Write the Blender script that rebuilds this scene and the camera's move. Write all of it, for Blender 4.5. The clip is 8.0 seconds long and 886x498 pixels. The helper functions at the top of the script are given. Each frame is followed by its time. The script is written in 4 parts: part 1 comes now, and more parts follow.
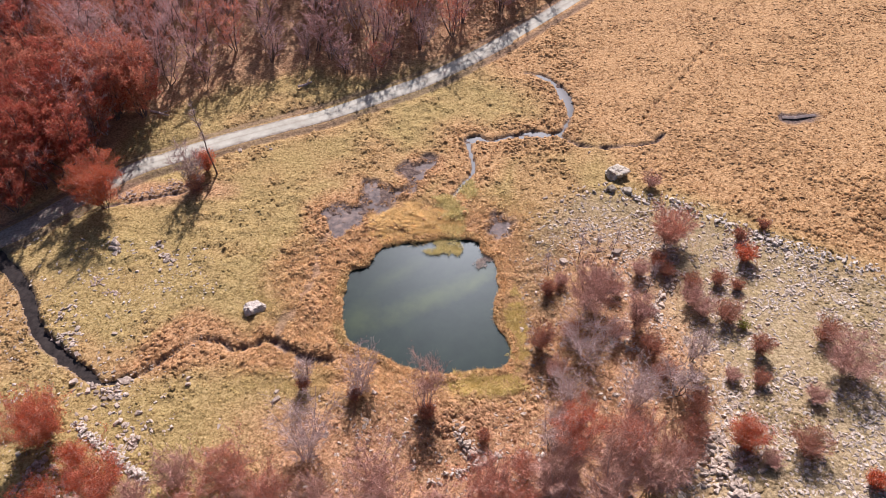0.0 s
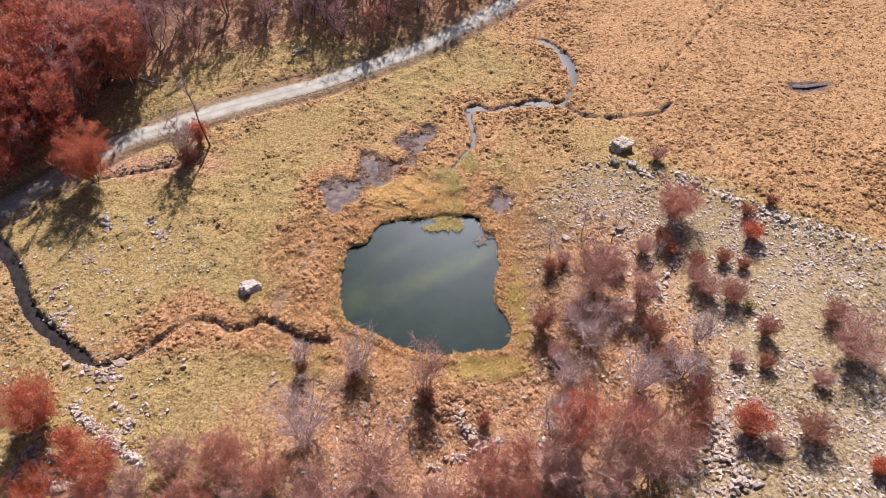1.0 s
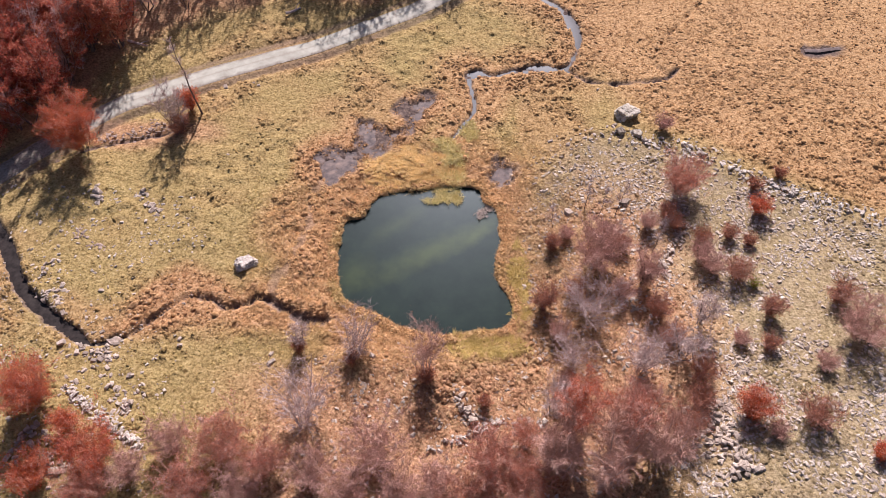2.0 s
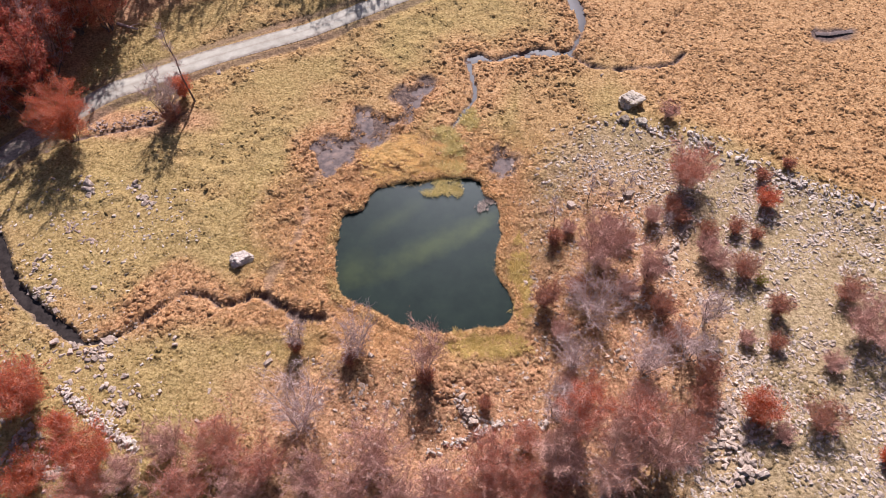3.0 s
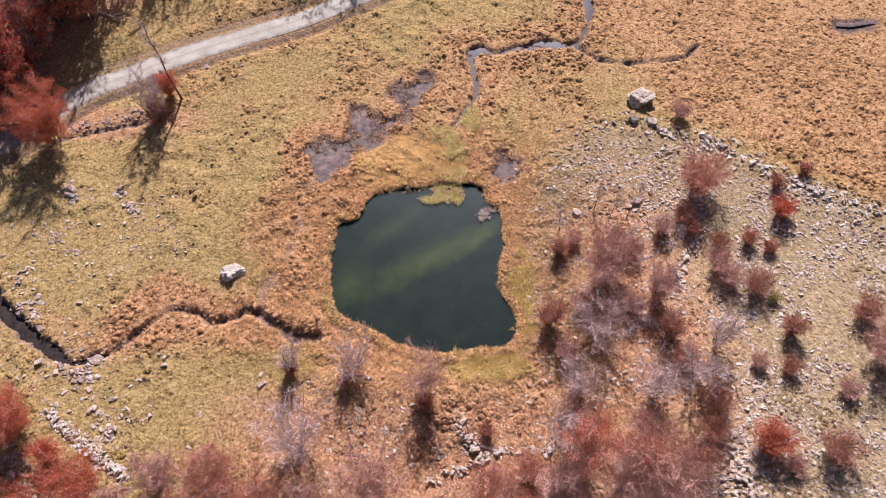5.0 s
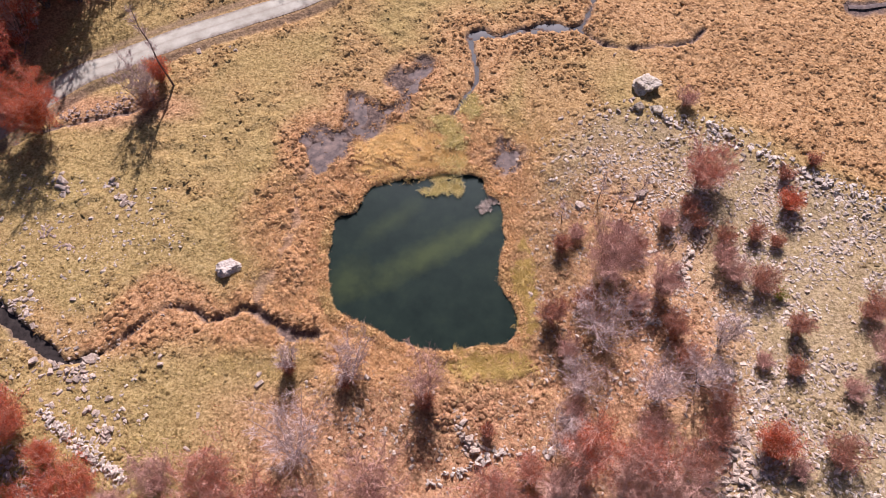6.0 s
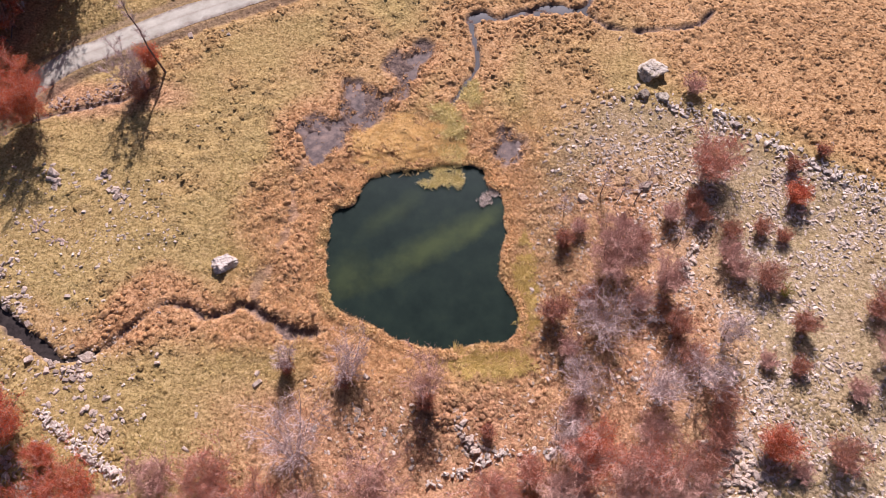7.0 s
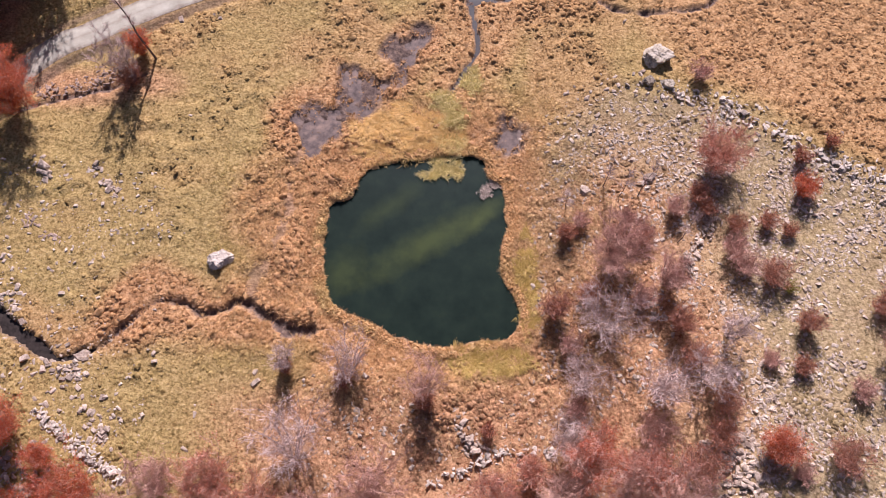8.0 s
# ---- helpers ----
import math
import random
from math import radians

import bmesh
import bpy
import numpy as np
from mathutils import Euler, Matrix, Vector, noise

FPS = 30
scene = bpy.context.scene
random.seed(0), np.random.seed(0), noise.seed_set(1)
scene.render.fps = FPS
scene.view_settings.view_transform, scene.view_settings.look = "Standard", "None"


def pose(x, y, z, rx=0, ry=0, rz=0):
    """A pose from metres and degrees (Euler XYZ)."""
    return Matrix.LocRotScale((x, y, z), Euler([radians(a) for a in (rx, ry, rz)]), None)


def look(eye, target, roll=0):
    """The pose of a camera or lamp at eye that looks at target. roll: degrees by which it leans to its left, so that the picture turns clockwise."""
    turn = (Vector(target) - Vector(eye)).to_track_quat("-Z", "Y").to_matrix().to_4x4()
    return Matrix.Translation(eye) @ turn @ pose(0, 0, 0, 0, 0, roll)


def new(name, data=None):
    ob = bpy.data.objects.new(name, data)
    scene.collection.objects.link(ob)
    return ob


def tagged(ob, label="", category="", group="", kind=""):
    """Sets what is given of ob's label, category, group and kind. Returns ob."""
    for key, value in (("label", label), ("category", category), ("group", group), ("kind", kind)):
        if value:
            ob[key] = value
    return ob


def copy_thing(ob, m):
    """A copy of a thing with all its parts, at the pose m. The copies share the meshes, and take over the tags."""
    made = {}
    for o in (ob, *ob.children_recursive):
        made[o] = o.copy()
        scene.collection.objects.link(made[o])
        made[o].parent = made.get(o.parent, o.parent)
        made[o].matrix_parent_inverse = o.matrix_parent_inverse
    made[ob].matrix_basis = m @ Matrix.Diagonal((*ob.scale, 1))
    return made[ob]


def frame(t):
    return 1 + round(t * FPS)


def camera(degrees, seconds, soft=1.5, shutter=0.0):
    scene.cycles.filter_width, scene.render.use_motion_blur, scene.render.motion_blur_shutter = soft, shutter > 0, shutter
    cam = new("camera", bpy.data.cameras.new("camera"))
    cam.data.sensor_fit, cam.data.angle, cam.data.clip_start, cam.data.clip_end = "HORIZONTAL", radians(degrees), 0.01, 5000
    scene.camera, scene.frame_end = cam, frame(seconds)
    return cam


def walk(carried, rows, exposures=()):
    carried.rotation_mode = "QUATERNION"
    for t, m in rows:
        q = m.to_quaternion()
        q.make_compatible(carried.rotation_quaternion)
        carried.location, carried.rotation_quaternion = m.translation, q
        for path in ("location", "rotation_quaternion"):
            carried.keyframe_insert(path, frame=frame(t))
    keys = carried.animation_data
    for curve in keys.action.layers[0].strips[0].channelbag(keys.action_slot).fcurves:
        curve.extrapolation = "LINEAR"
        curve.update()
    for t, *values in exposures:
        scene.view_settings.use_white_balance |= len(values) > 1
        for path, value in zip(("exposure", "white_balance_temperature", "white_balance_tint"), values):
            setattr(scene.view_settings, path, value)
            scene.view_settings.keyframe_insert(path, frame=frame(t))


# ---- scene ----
cam = camera(64.5, 8.0, soft=0.5)
PATH = [
    (0, (0.533, -0.274, 52.711), (0.527, 1.121, 51.278), 1.3),
    (0.5, (0.443, 1.001, 52.752), (0.44, 2.357, 51.282), 1.4),
    (1, (0.385, 2.383, 52.901), (0.386, 3.686, 51.384), 1.5),
    (1.5, (0.251, 3.802, 53.095), (0.257, 5.05, 51.532), 1.7),
    (2, (0.169, 5.182, 53.259), (0.179, 6.373, 51.653), 1.9),
    (3.5, (0.077, 9.445, 53.63), (0.091, 10.542, 51.958), 2.0),
    (4, (0.029, 10.779, 53.652), (0.043, 11.861, 51.97), 2.1),
    (4.5, (0.029, 12.123, 53.713), (0.044, 13.177, 52.014), 2.1),
    (6, (-0.125, 16.322, 53.932), (-0.103, 17.254, 52.163), 2.5),
    (6.5, (-0.157, 17.775, 54.03), (-0.133, 18.661, 52.237), 2.6),
    (7, (-0.119, 19.247, 54.149), (-0.096, 20.084, 52.333), 2.6),
    (7.5, (-0.139, 20.736, 54.214), (-0.115, 21.522, 52.376), 2.8),
    (8, (-0.117, 22.213, 54.296), (-0.092, 22.949, 52.437), 2.8),
]
walk(cam, [(t, look(eye, target, roll)) for t, eye, target, roll in PATH], exposures=[(0.0, 0.61, 6130, 28), (3.5, 0.58, 6130, 32.0), (8.0, 0.53, 6180, 36.0)])

# ---- light ----
SUN_UP, SUN_TURN = 38.0, 2.0          # degrees above the horizon; degrees from +y towards +x
world = bpy.data.worlds.new("sky")
scene.world = world
world.use_nodes = True
wn = world.node_tree.nodes
sky = wn.new("ShaderNodeTexSky")
sky.sky_type, sky.sun_disc = "NISHITA", False
sky.sun_elevation, sky.sun_rotation = radians(SUN_UP), radians(SUN_TURN)
sky.altitude, sky.air_density, sky.dust_density = 1200, 0.8, 3.0
wn["Background"].inputs["Strength"].default_value = 0.05
world.node_tree.links.new(sky.outputs["Color"], wn["Background"].inputs["Color"])
sun = new("sun", bpy.data.lights.new("sun", "SUN"))
sun.data.energy, sun.data.angle, sun.data.color = 5.0, radians(0.53), (1.0, 0.95, 0.87)
a, e = radians(SUN_TURN), radians(SUN_UP)
sun.matrix_world = look((200 * math.sin(a) * math.cos(e), 200 * math.cos(a) * math.cos(e), 200 * math.sin(e)), (0, 0, 0))

# ---- small tools ----
rng = np.random.default_rng(7)
TABLE = np.random.default_rng(3).random((256, 256))


def lattice(x, y):
    """Smooth value noise, 0 to 1, of arrays x and y."""
    xi, yi = np.floor(x).astype(int), np.floor(y).astype(int)
    fx, fy = x - xi, y - yi
    fx, fy = fx * fx * (3 - 2 * fx), fy * fy * (3 - 2 * fy)
    g = lambda i, j: TABLE[(xi + i) % 256, (yi + j) % 256]
    return (g(0, 0) * (1 - fx) + g(1, 0) * fx) * (1 - fy) + (g(0, 1) * (1 - fx) + g(1, 1) * fx) * fy


def fbm(x, y, size, octaves=3):
    total, weight = 0, 0
    for k in range(octaves):
        total = total + lattice(x / size * 2 ** k + 17.3 * k, y / size * 2 ** k - 9.1 * k) * 0.5 ** k
        weight += 0.5 ** k
    return total / weight


def ramp(lo, hi, x):
    t = np.clip((x - lo) / (hi - lo), 0, 1)
    return t * t * (3 - 2 * t)


def spline(points, closed=False, steps=5):
    """A Catmull-Rom curve through plan points."""
    p = [np.array(q, float) for q in points]
    n = len(p)
    out = []
    for i in range(n if closed else n - 1):
        a, b, c, d = (p[(i + k) % n] if closed else p[min(max(i + k, 0), n - 1)] for k in (-1, 0, 1, 2))
        for k in range(steps):
            t = k / steps
            out.append(0.5 * (2 * b + (c - a) * t + (2 * a - 5 * b + 4 * c - d) * t * t + (3 * b - a - 3 * c + d) * t ** 3))
    if not closed:
        out.append(p[-1])
    return np.array(out)


def away(x, y, line, closed=False):
    """Distance of the places x, y from a line in the plan."""
    x, y = np.asarray(x, float), np.asarray(y, float)
    (lx, ly), (hx, hy) = line.min(0), line.max(0)
    best = np.atleast_1d(np.hypot(np.maximum(0, np.maximum(lx - x, x - hx)), np.maximum(0, np.maximum(ly - y, y - hy))))
    close = best < 20
    px, py = np.atleast_1d(x)[close], np.atleast_1d(y)[close]
    near = np.full(px.shape, 1e9)
    m = len(line)
    for i in range(m if closed else m - 1):
        a, b = line[i], line[(i + 1) % m]
        d = b - a
        t = np.clip(((px - a[0]) * d[0] + (py - a[1]) * d[1]) / (d @ d + 1e-9), 0, 1)
        near = np.minimum(near, (px - a[0] - t * d[0]) ** 2 + (py - a[1] - t * d[1]) ** 2)
    best[close] = np.sqrt(near)
    return best.reshape(np.shape(x))


def within_loop(x, y, loop):
    inside = np.zeros(np.shape(x), bool)
    for a, b in zip(loop, np.roll(loop, -1, 0)):
        cross = (a[1] > y) != (b[1] > y)
        inside ^= cross & (x < (b[0] - a[0]) * (y - a[1]) / (b[1] - a[1] + 1e-12) + a[0])
    return inside


def depth_in(x, y, loop):
    """Signed distance to a closed line: positive inside."""
    d = away(x, y, loop, True)
    return np.where(within_loop(x, y, loop), d, -d)


def triangles(name, V, T, material, zone=None, smooth=False):
    """A mesh from arrays of corners and triangles."""
    me = bpy.data.meshes.new(name)
    V, T = np.asarray(V, np.float32), np.asarray(T, np.int32)
    me.vertices.add(len(V))
    me.vertices.foreach_set("co", V.ravel())
    me.loops.add(T.size)
    me.polygons.add(len(T))
    me.polygons.foreach_set("loop_start", np.arange(0, T.size, T.shape[1], dtype=np.int32))
    me.loops.foreach_set("vertex_index", T.ravel())
    if zone is not None:
        layer = me.attributes.new("zone", "FLOAT_COLOR", "POINT")
        layer.data.foreach_set("color", np.asarray(zone, np.float32).ravel())
    me.polygons.foreach_set("use_smooth", np.full(len(T), smooth))
    me.materials.append(material)
    me.update(calc_edges=True)
    me.validate()
    return me


def part(name, mesh, parent, label=""):
    ob = new(name, mesh)
    ob.parent = parent
    return tagged(ob, label)


# ---- plan ----
POND = spline([(-9.0, 43.3), (-8.9, 45.0), (-8.7, 47.4), (-7.1, 48.1), (-6.4, 49.8), (-5.1, 51.1), (-1.9, 51.7), (0.5, 52.1), (2.9, 52.2), (4.0, 51.6), (4.3, 50.1),
               (5.5, 49.3), (5.6, 46.9), (5.7, 45.4), (5.1, 43.6), (5.2, 41.5), (6.2, 39.9), (6.7, 38.3), (6.1, 36.7), (4.9, 36.1), (3.4, 36.1), (0.9, 35.6),
               (-1.3, 36.0), (-3.2, 36.4), (-4.2, 37.2), (-6.0, 37.9), (-7.8, 38.8), (-8.5, 40.2), (-8.8, 41.7)], True)
POND = POND + 0.3 * (POND - POND.mean(0)) / np.linalg.norm(POND - POND.mean(0), axis=1)[:, None]
ROAD = spline([(-75, 33), (-60, 42.5), (-47.1, 51.8), (-41.8, 57.2), (-36.0, 63.1), (-32.5, 65.1), (-26.5, 68.3), (-20.1, 71.1), (-16.1, 72.9),
               (-12.1, 75.3), (-6.5, 79.0), (-2.2, 82.1), (4.8, 88.7), (9.0, 93.0), (17.9, 101.9), (32, 117), (60, 145)])
WEST = spline([(-9.8, 36.4), (-11.8, 36.6), (-13.9, 38.0), (-16.0, 39.1), (-16.9, 38.3), (-18.9, 38.0), (-20.1, 38.7), (-22.3, 39.0), (-24.1, 37.7),
               (-26.5, 35.3), (-28.1, 34.6), (-29.8, 34.2), (-31.7, 35.3), (-33.7, 36.5), (-37.7, 39.6), (-39.3, 41.6), (-41.9, 45.5), (-47, 50)])
NORTH = spline([(11.0, 84.0), (13.1, 82.9), (14.8, 80.8), (15.9, 77.5), (16.0, 74.5), (15.0, 71.6), (13.9, 70.3), (11.1, 70.5), (8.0, 70.0),
                (5.9, 69.2), (4.1, 69.7), (2.8, 68.7), (3.3, 66.7), (3.6, 63.6), (2.4, 61.1), (1.2, 58.8)])
EAST = spline([(13.9, 70.3), (16.0, 68.4), (18.6, 67.5), (22.0, 67.6), (25.0, 68.0), (26.5, 69.5)])
FAR_DITCH = spline([(36.3, 98.4), (39.2, 95.2), (38.6, 91.0), (34.9, 86.9), (32.0, 82.3), (30.5, 80.4), (25.4, 73.9), (24.2, 71.0), (25.5, 68.7)])
MUD = spline([(-12.8, 55.7), (-11.9, 57.1), (-10.3, 57.3), (-9.3, 56.4), (-9.1, 58.6), (-8.7, 61.0), (-7.5, 60.5), (-5.3, 59.9), (-3.8, 60.9), (-4.9, 62.9), (-4.4, 64.0), (-2.5, 65.1),
              (-0.7, 65.4), (-1.8, 63.0), (-2.4, 61.4), (-4.2, 59.3), (-6.3, 57.3), (-8.1, 55.7), (-9.2, 53.7), (-10.6, 52.4), (-11.9, 53.5)], True)
MUD_EAST = spline([(5.5, 54.8), (6.2, 56.2), (6.9, 55.3), (7.7, 54.8), (7.3, 54.0), (6.4, 53.1), (5.4, 53.6)], True)
TRAIL = spline([(-11.9, 52.8), (-12.5, 50.1), (-12.5, 47.2), (-13.2, 44.4), (-14.0, 42.2), (-14.9, 40.7), (-14.6, 38.8), (-12.6, 37.2), (-10.6, 36.6)])
PUDDLE = spline([(41.2, 71.9), (43.3, 71.6), (45.3, 72.2), (43.5, 72.3)], True)
LEDGE = spline([(-40, 55.4), (-36.5, 57.2), (-33, 58.2), (-29, 59.2), (-26.3, 60.6)])
FOREST = np.array([(-130, 20), (-64, 41), (-50, 52.5), (-45.5, 57), (-42, 63), (-40, 69), (-33.5, 76), (-25, 81), (-17, 83.5), (-10, 81.5), (-4, 86), (2, 91.5), (8, 98),
                   (14, 105), (26, 120), (40, 140), (40, 260), (-130, 260)], float)
STONY = spline([(9.1, 53.7), (13.9, 59.7), (18.8, 59.5), (25.4, 58.2), (30.1, 54.9), (34.8, 51.5), (42.9, 46.5), (60, 38), (60, 5), (17, 5),
                (18, 24), (16, 32), (11, 37), (8.5, 44)], True)


def lie(x, y):
    """Height of the land without its small relief."""
    z = 0.25 + 0.042 * np.minimum(0, x + 9) + 0.03 * (y - 45) * ramp(8, 20, -x) + 0.02 * np.maximum(0, y - 50) * (1 - ramp(8, 20, -x))
    z = z + 0.075 * np.maximum(0, x - 9) + 0.09 * np.maximum(0, 45 - y) * ramp(8, 25, x)
    z = z + 0.35 * np.exp(-(x / 9) ** 2 - ((y - 30.5) / 4) ** 2)
    return z + 0.16 * np.maximum(0, depth_in(x, y, FOREST))


def north_half(x, y):
    """Half the width of the north brook, which opens into small pools."""
    w = 0.12 + 0 * x
    for px, py, size, r in ((3.8, 69.2, 0.55, 1.2), (10.8, 70.4, 0.55, 2.2), (15.3, 78.4, 0.75, 2.4), (13.4, 82.4, 0.35, 1.4), (3.4, 66.8, 0.1, 1.2), (3.6, 64.2, 0.1, 0.9)):
        w = w + size * np.exp(-((x - px) ** 2 + (y - py) ** 2) / r ** 2)
    return w


def clump(x, y):
    """Where tussocks stand, 0 to 1."""
    return ramp(0.38, 0.64, fbm(x + 40, y, 0.8, 3))


def ground_height(x, y):
    x, y = np.asarray(x, float), np.asarray(y, float)
    z = lie(x, y)
    road, pond = away(x, y, ROAD), depth_in(x, y, POND) + 1.2 * (fbm(x, y, 1.5, 3) - 0.5)
    calm = ramp(1.5, 3.0, road)
    z = z + calm * (0.35 * (fbm(x, y, 7.0) - 0.5) + 0.11 * clump(x, y) * (1 - 0.6 * ramp(0, 5, depth_in(x, y, STONY))) * (1 - 0.72 * ramp(14, 20, x) * ramp(58, 66, y)) * (0.15 + 1.6 * ramp(0.36, 0.66, fbm(x + 8, y, 5.0, 3))))
    ruffle = 1 - np.minimum(1, 7 * np.abs(fbm(x - 21, y + 5, 1.7, 3) - 0.5))
    z = z + 0.2 * ruffle * ramp(11, 4.5, -pond + 7 * (fbm(x, y, 4.0, 3) - 0.5))   # matted sedge in waves
    z = z - 0.18 * ramp(0.8, 0.0, np.abs(road - 2.45))                      # ditch beside the track
    for line, width, deep in ((WEST, 0.55, 0.55), (NORTH, 0.5, 0.36), (EAST, 0.08, 0.42), (FAR_DITCH, 0.08, 0.34), (LEDGE, 0.06, 0.28)):
        gap = away(x, y, line) + (0.55 * (fbm(x - 9, y, 1.0, 3) - 0.5) if line is WEST else 0.45 * (fbm(x - 9, y, 0.8, 2) - 0.5))
        if line is WEST:
            width = 0.14 + 0.42 * ramp(28.5, 33, -x) + 0.3 * ramp(17, 12, -x)
        if line is NORTH:
            width = north_half(x, y)
        z = z - deep * ramp(width + 0.3, width - 0.15, gap)
    for loop, deep in ((MUD, 0.3), (MUD_EAST, 0.3), (PUDDLE, 0.1)):
        z = z - deep * ramp(-0.35, 0.35, depth_in(x, y, loop) + 0.3 + 2.0 * (fbm(x, y + 30, 1.6, 3) - 0.5))
    wet = ramp(-0.6, 0.4, np.maximum(depth_in(x, y, MUD), depth_in(x, y, MUD_EAST)))
    z = z + wet * 0.6 * (fbm(x + 3, y + 8, 0.9, 4) - 0.40)
    near = ramp(-3.0, -0.5, pond)
    z = z * (1 - near) + (0.13 + 0.75 * (z - lie(x, y))) * near
    bank = np.maximum(z, 0.1)
    z = np.where(pond > -1.2, bank, z)
    return np.where(pond > -0.25, bank - (bank + 1.3) * ramp(-0.25, 0.35, pond), z)


def zones(x, y):
    """What grows or lies on the ground: marsh grass, stones, leaf litter, bare mud with darkened forest floor (each 0
    to 1).
    """
    wob = 5 * (fbm(x, y, 6.0) - 0.5)
    pond, west, north = -depth_in(x, y, POND), away(x, y, WEST), away(x, y, NORTH)
    marsh = ramp(10.0, 2.5, pond + 1.5 * wob)
    marsh = np.maximum(marsh, ramp(4.0, 1.0, west + wob) * ramp(-34, -28, x))
    marsh = np.maximum(marsh, ramp(6, 1, north + wob) * 0.8)
    marsh = np.maximum(marsh, ramp(4, 0, -depth_in(x, y, MUD) + wob))
    marsh = np.maximum(marsh, ramp(-3, 5, (x - 17) * 0.8 + (y - 66) * 0.5 + wob) * ramp(-1, 3, -depth_in(x, y, STONY)) * 0.8)
    marsh = np.maximum(marsh, 0.5 * ramp(0.45, 0.7, fbm(x + 70, y, 9.0)))
    marsh = marsh * (1 - 0.9 * ramp(36.0, 33.6, y + 0.35 * wob) * ramp(-8.5, -11.5, x + 0.4 * wob))
    marsh = marsh * (1 - 0.75 * np.exp(-((x - 8) / 1.5) ** 2 - ((y - 41) / 4.5) ** 2) - 0.75 * np.exp(-((x - 4) / 3.5) ** 2 - ((y - 34) / 1.6) ** 2))
    stones = ramp(-1.5, 3.0, depth_in(x, y, STONY) + 0.6 * wob) * (0.75 + 0.5 * fbm(x, y, 3.0))
    litter = ramp(9, 0, np.hypot((x - 14.5) / 1.0, (y - 36) / 1.9) - 3.2 + wob)
    litter = np.maximum(litter, ramp(33.5, 30.5, y + 0.5 * wob) * ramp(-20, -10, x + wob) * ramp(22, 12, x + wob))
    litter = np.maximum(litter, 0.9 * ramp(-2, 1.5, depth_in(x, y, FOREST) + wob))
    litter = np.maximum(litter, 0.85 * ramp(3.5, 1.5, np.hypot((x + 31) / 2.6, (y - 59.3) / 0.8) + 0.4 * wob))
    mud = np.zeros_like(x)
    for loop in (MUD, MUD_EAST, PUDDLE):
        mud = np.maximum(mud, ramp(-0.6, 0.2, depth_in(x, y, loop) + 0.3 + 2.0 * (fbm(x, y + 30, 1.6, 3) - 0.5)))
    for line, width in ((WEST, 0.16 + 0.5 * ramp(28.5, 33, -x) + 0.3 * ramp(17, 12, -x)), (NORTH, 0.05 + north_half(x, y)),
                        (EAST, 0.18), (FAR_DITCH, -0.1), (LEDGE, 0.1)):
        mud = np.maximum(mud, ramp(width + 0.25, width - 0.1, away(x, y, line) + (0.55 * (fbm(x - 9, y, 1.0, 3) - 0.5) if line is WEST else 0.45 * (fbm(x - 9, y, 0.8, 2) - 0.5))))
    mud = np.maximum(mud, 0.5 * ramp(1.3, 0.1, away(x, y, TRAIL) + 1.6 * (fbm(x, y - 12, 1.1, 3) - 0.42)))
    mud = np.maximum(mud, 0.55 * ramp(-1.6, 0.0, depth_in(x, y, MUD_EAST) + 1.2 * (fbm(x, y, 1.2, 3) - 0.5)))
    mud = np.maximum(mud, 0.6 * ramp(0.9, 0.2, np.abs(away(x, y, ROAD) - 2.0)))
    # no mud here: this weight turns the forest floor a darker brown
    mud = np.maximum(mud, 0.3 * ramp(0, 5, depth_in(x, y, FOREST) + wob))
    mud = np.maximum(mud, ramp(-0.1, 0.3, -pond))
    return np.stack([marsh, np.clip(stones, 0, 1), litter, mud], -1)


# ---- materials ----
def material(name, rough=0.9, spec=0.2):
    m = bpy.data.materials.new(name)
    m.use_nodes = True
    b = m.node_tree.nodes["Principled BSDF"]
    b.inputs["Roughness"].default_value = rough
    b.inputs["Specular IOR Level"].default_value = spec
    return m, m.node_tree.nodes, m.node_tree.links, b


def grain(n, l, size, detail=4, rough=0.6, stretch=None, src="Object"):
    """A noise texture whose features are about `size` metres."""
    tc, t = n.new("ShaderNodeTexCoord"), n.new("ShaderNodeTexNoise")
    t.inputs["Scale"].default_value, t.inputs["Detail"].default_value, t.inputs["Roughness"].default_value = 1 / size, detail, rough
    if stretch:
        mp = n.new("ShaderNodeMapping")
        mp.inputs["Scale"].default_value, mp.inputs["Rotation"].default_value = stretch[0], (0, 0, radians(stretch[1]))
        l.new(tc.outputs[src], mp.inputs["Vector"])
        l.new(mp.outputs["Vector"], t.inputs["Vector"])
    else:
        l.new(tc.outputs[src], t.inputs["Vector"])
    return t.outputs["Fac"]


def steps(n, l, fac, *stops):
    r = n.new("ShaderNodeValToRGB")
    while len(r.color_ramp.elements) < len(stops):
        r.color_ramp.elements.new(0.5)
    for el, (at, col) in zip(r.color_ramp.elements, stops):
        el.position, el.color = at, (*col, 1)
    l.new(fac, r.inputs["Fac"])
    return r.outputs["Color"]


def mix(n, l, fac, a, b, how="MIX"):
    x = n.new("ShaderNodeMix")
    x.data_type, x.blend_type = "RGBA", how
    for k, v in ((0, fac), (6, a), (7, b)):
        if isinstance(v, (int, float)):
            x.inputs[k].default_value = v
        elif isinstance(v, tuple):
            x.inputs[k].default_value = (*v, 1)
        else:
            l.new(v, x.inputs[k])
    return x.outputs[2]


def bump(n, l, b, height, strength, distance):
    u = n.new("ShaderNodeBump")
    u.inputs["Strength"].default_value, u.inputs["Distance"].default_value = strength, distance
    l.new(height, u.inputs["Height"])
    l.new(u.outputs["Normal"], b.inputs["Normal"])


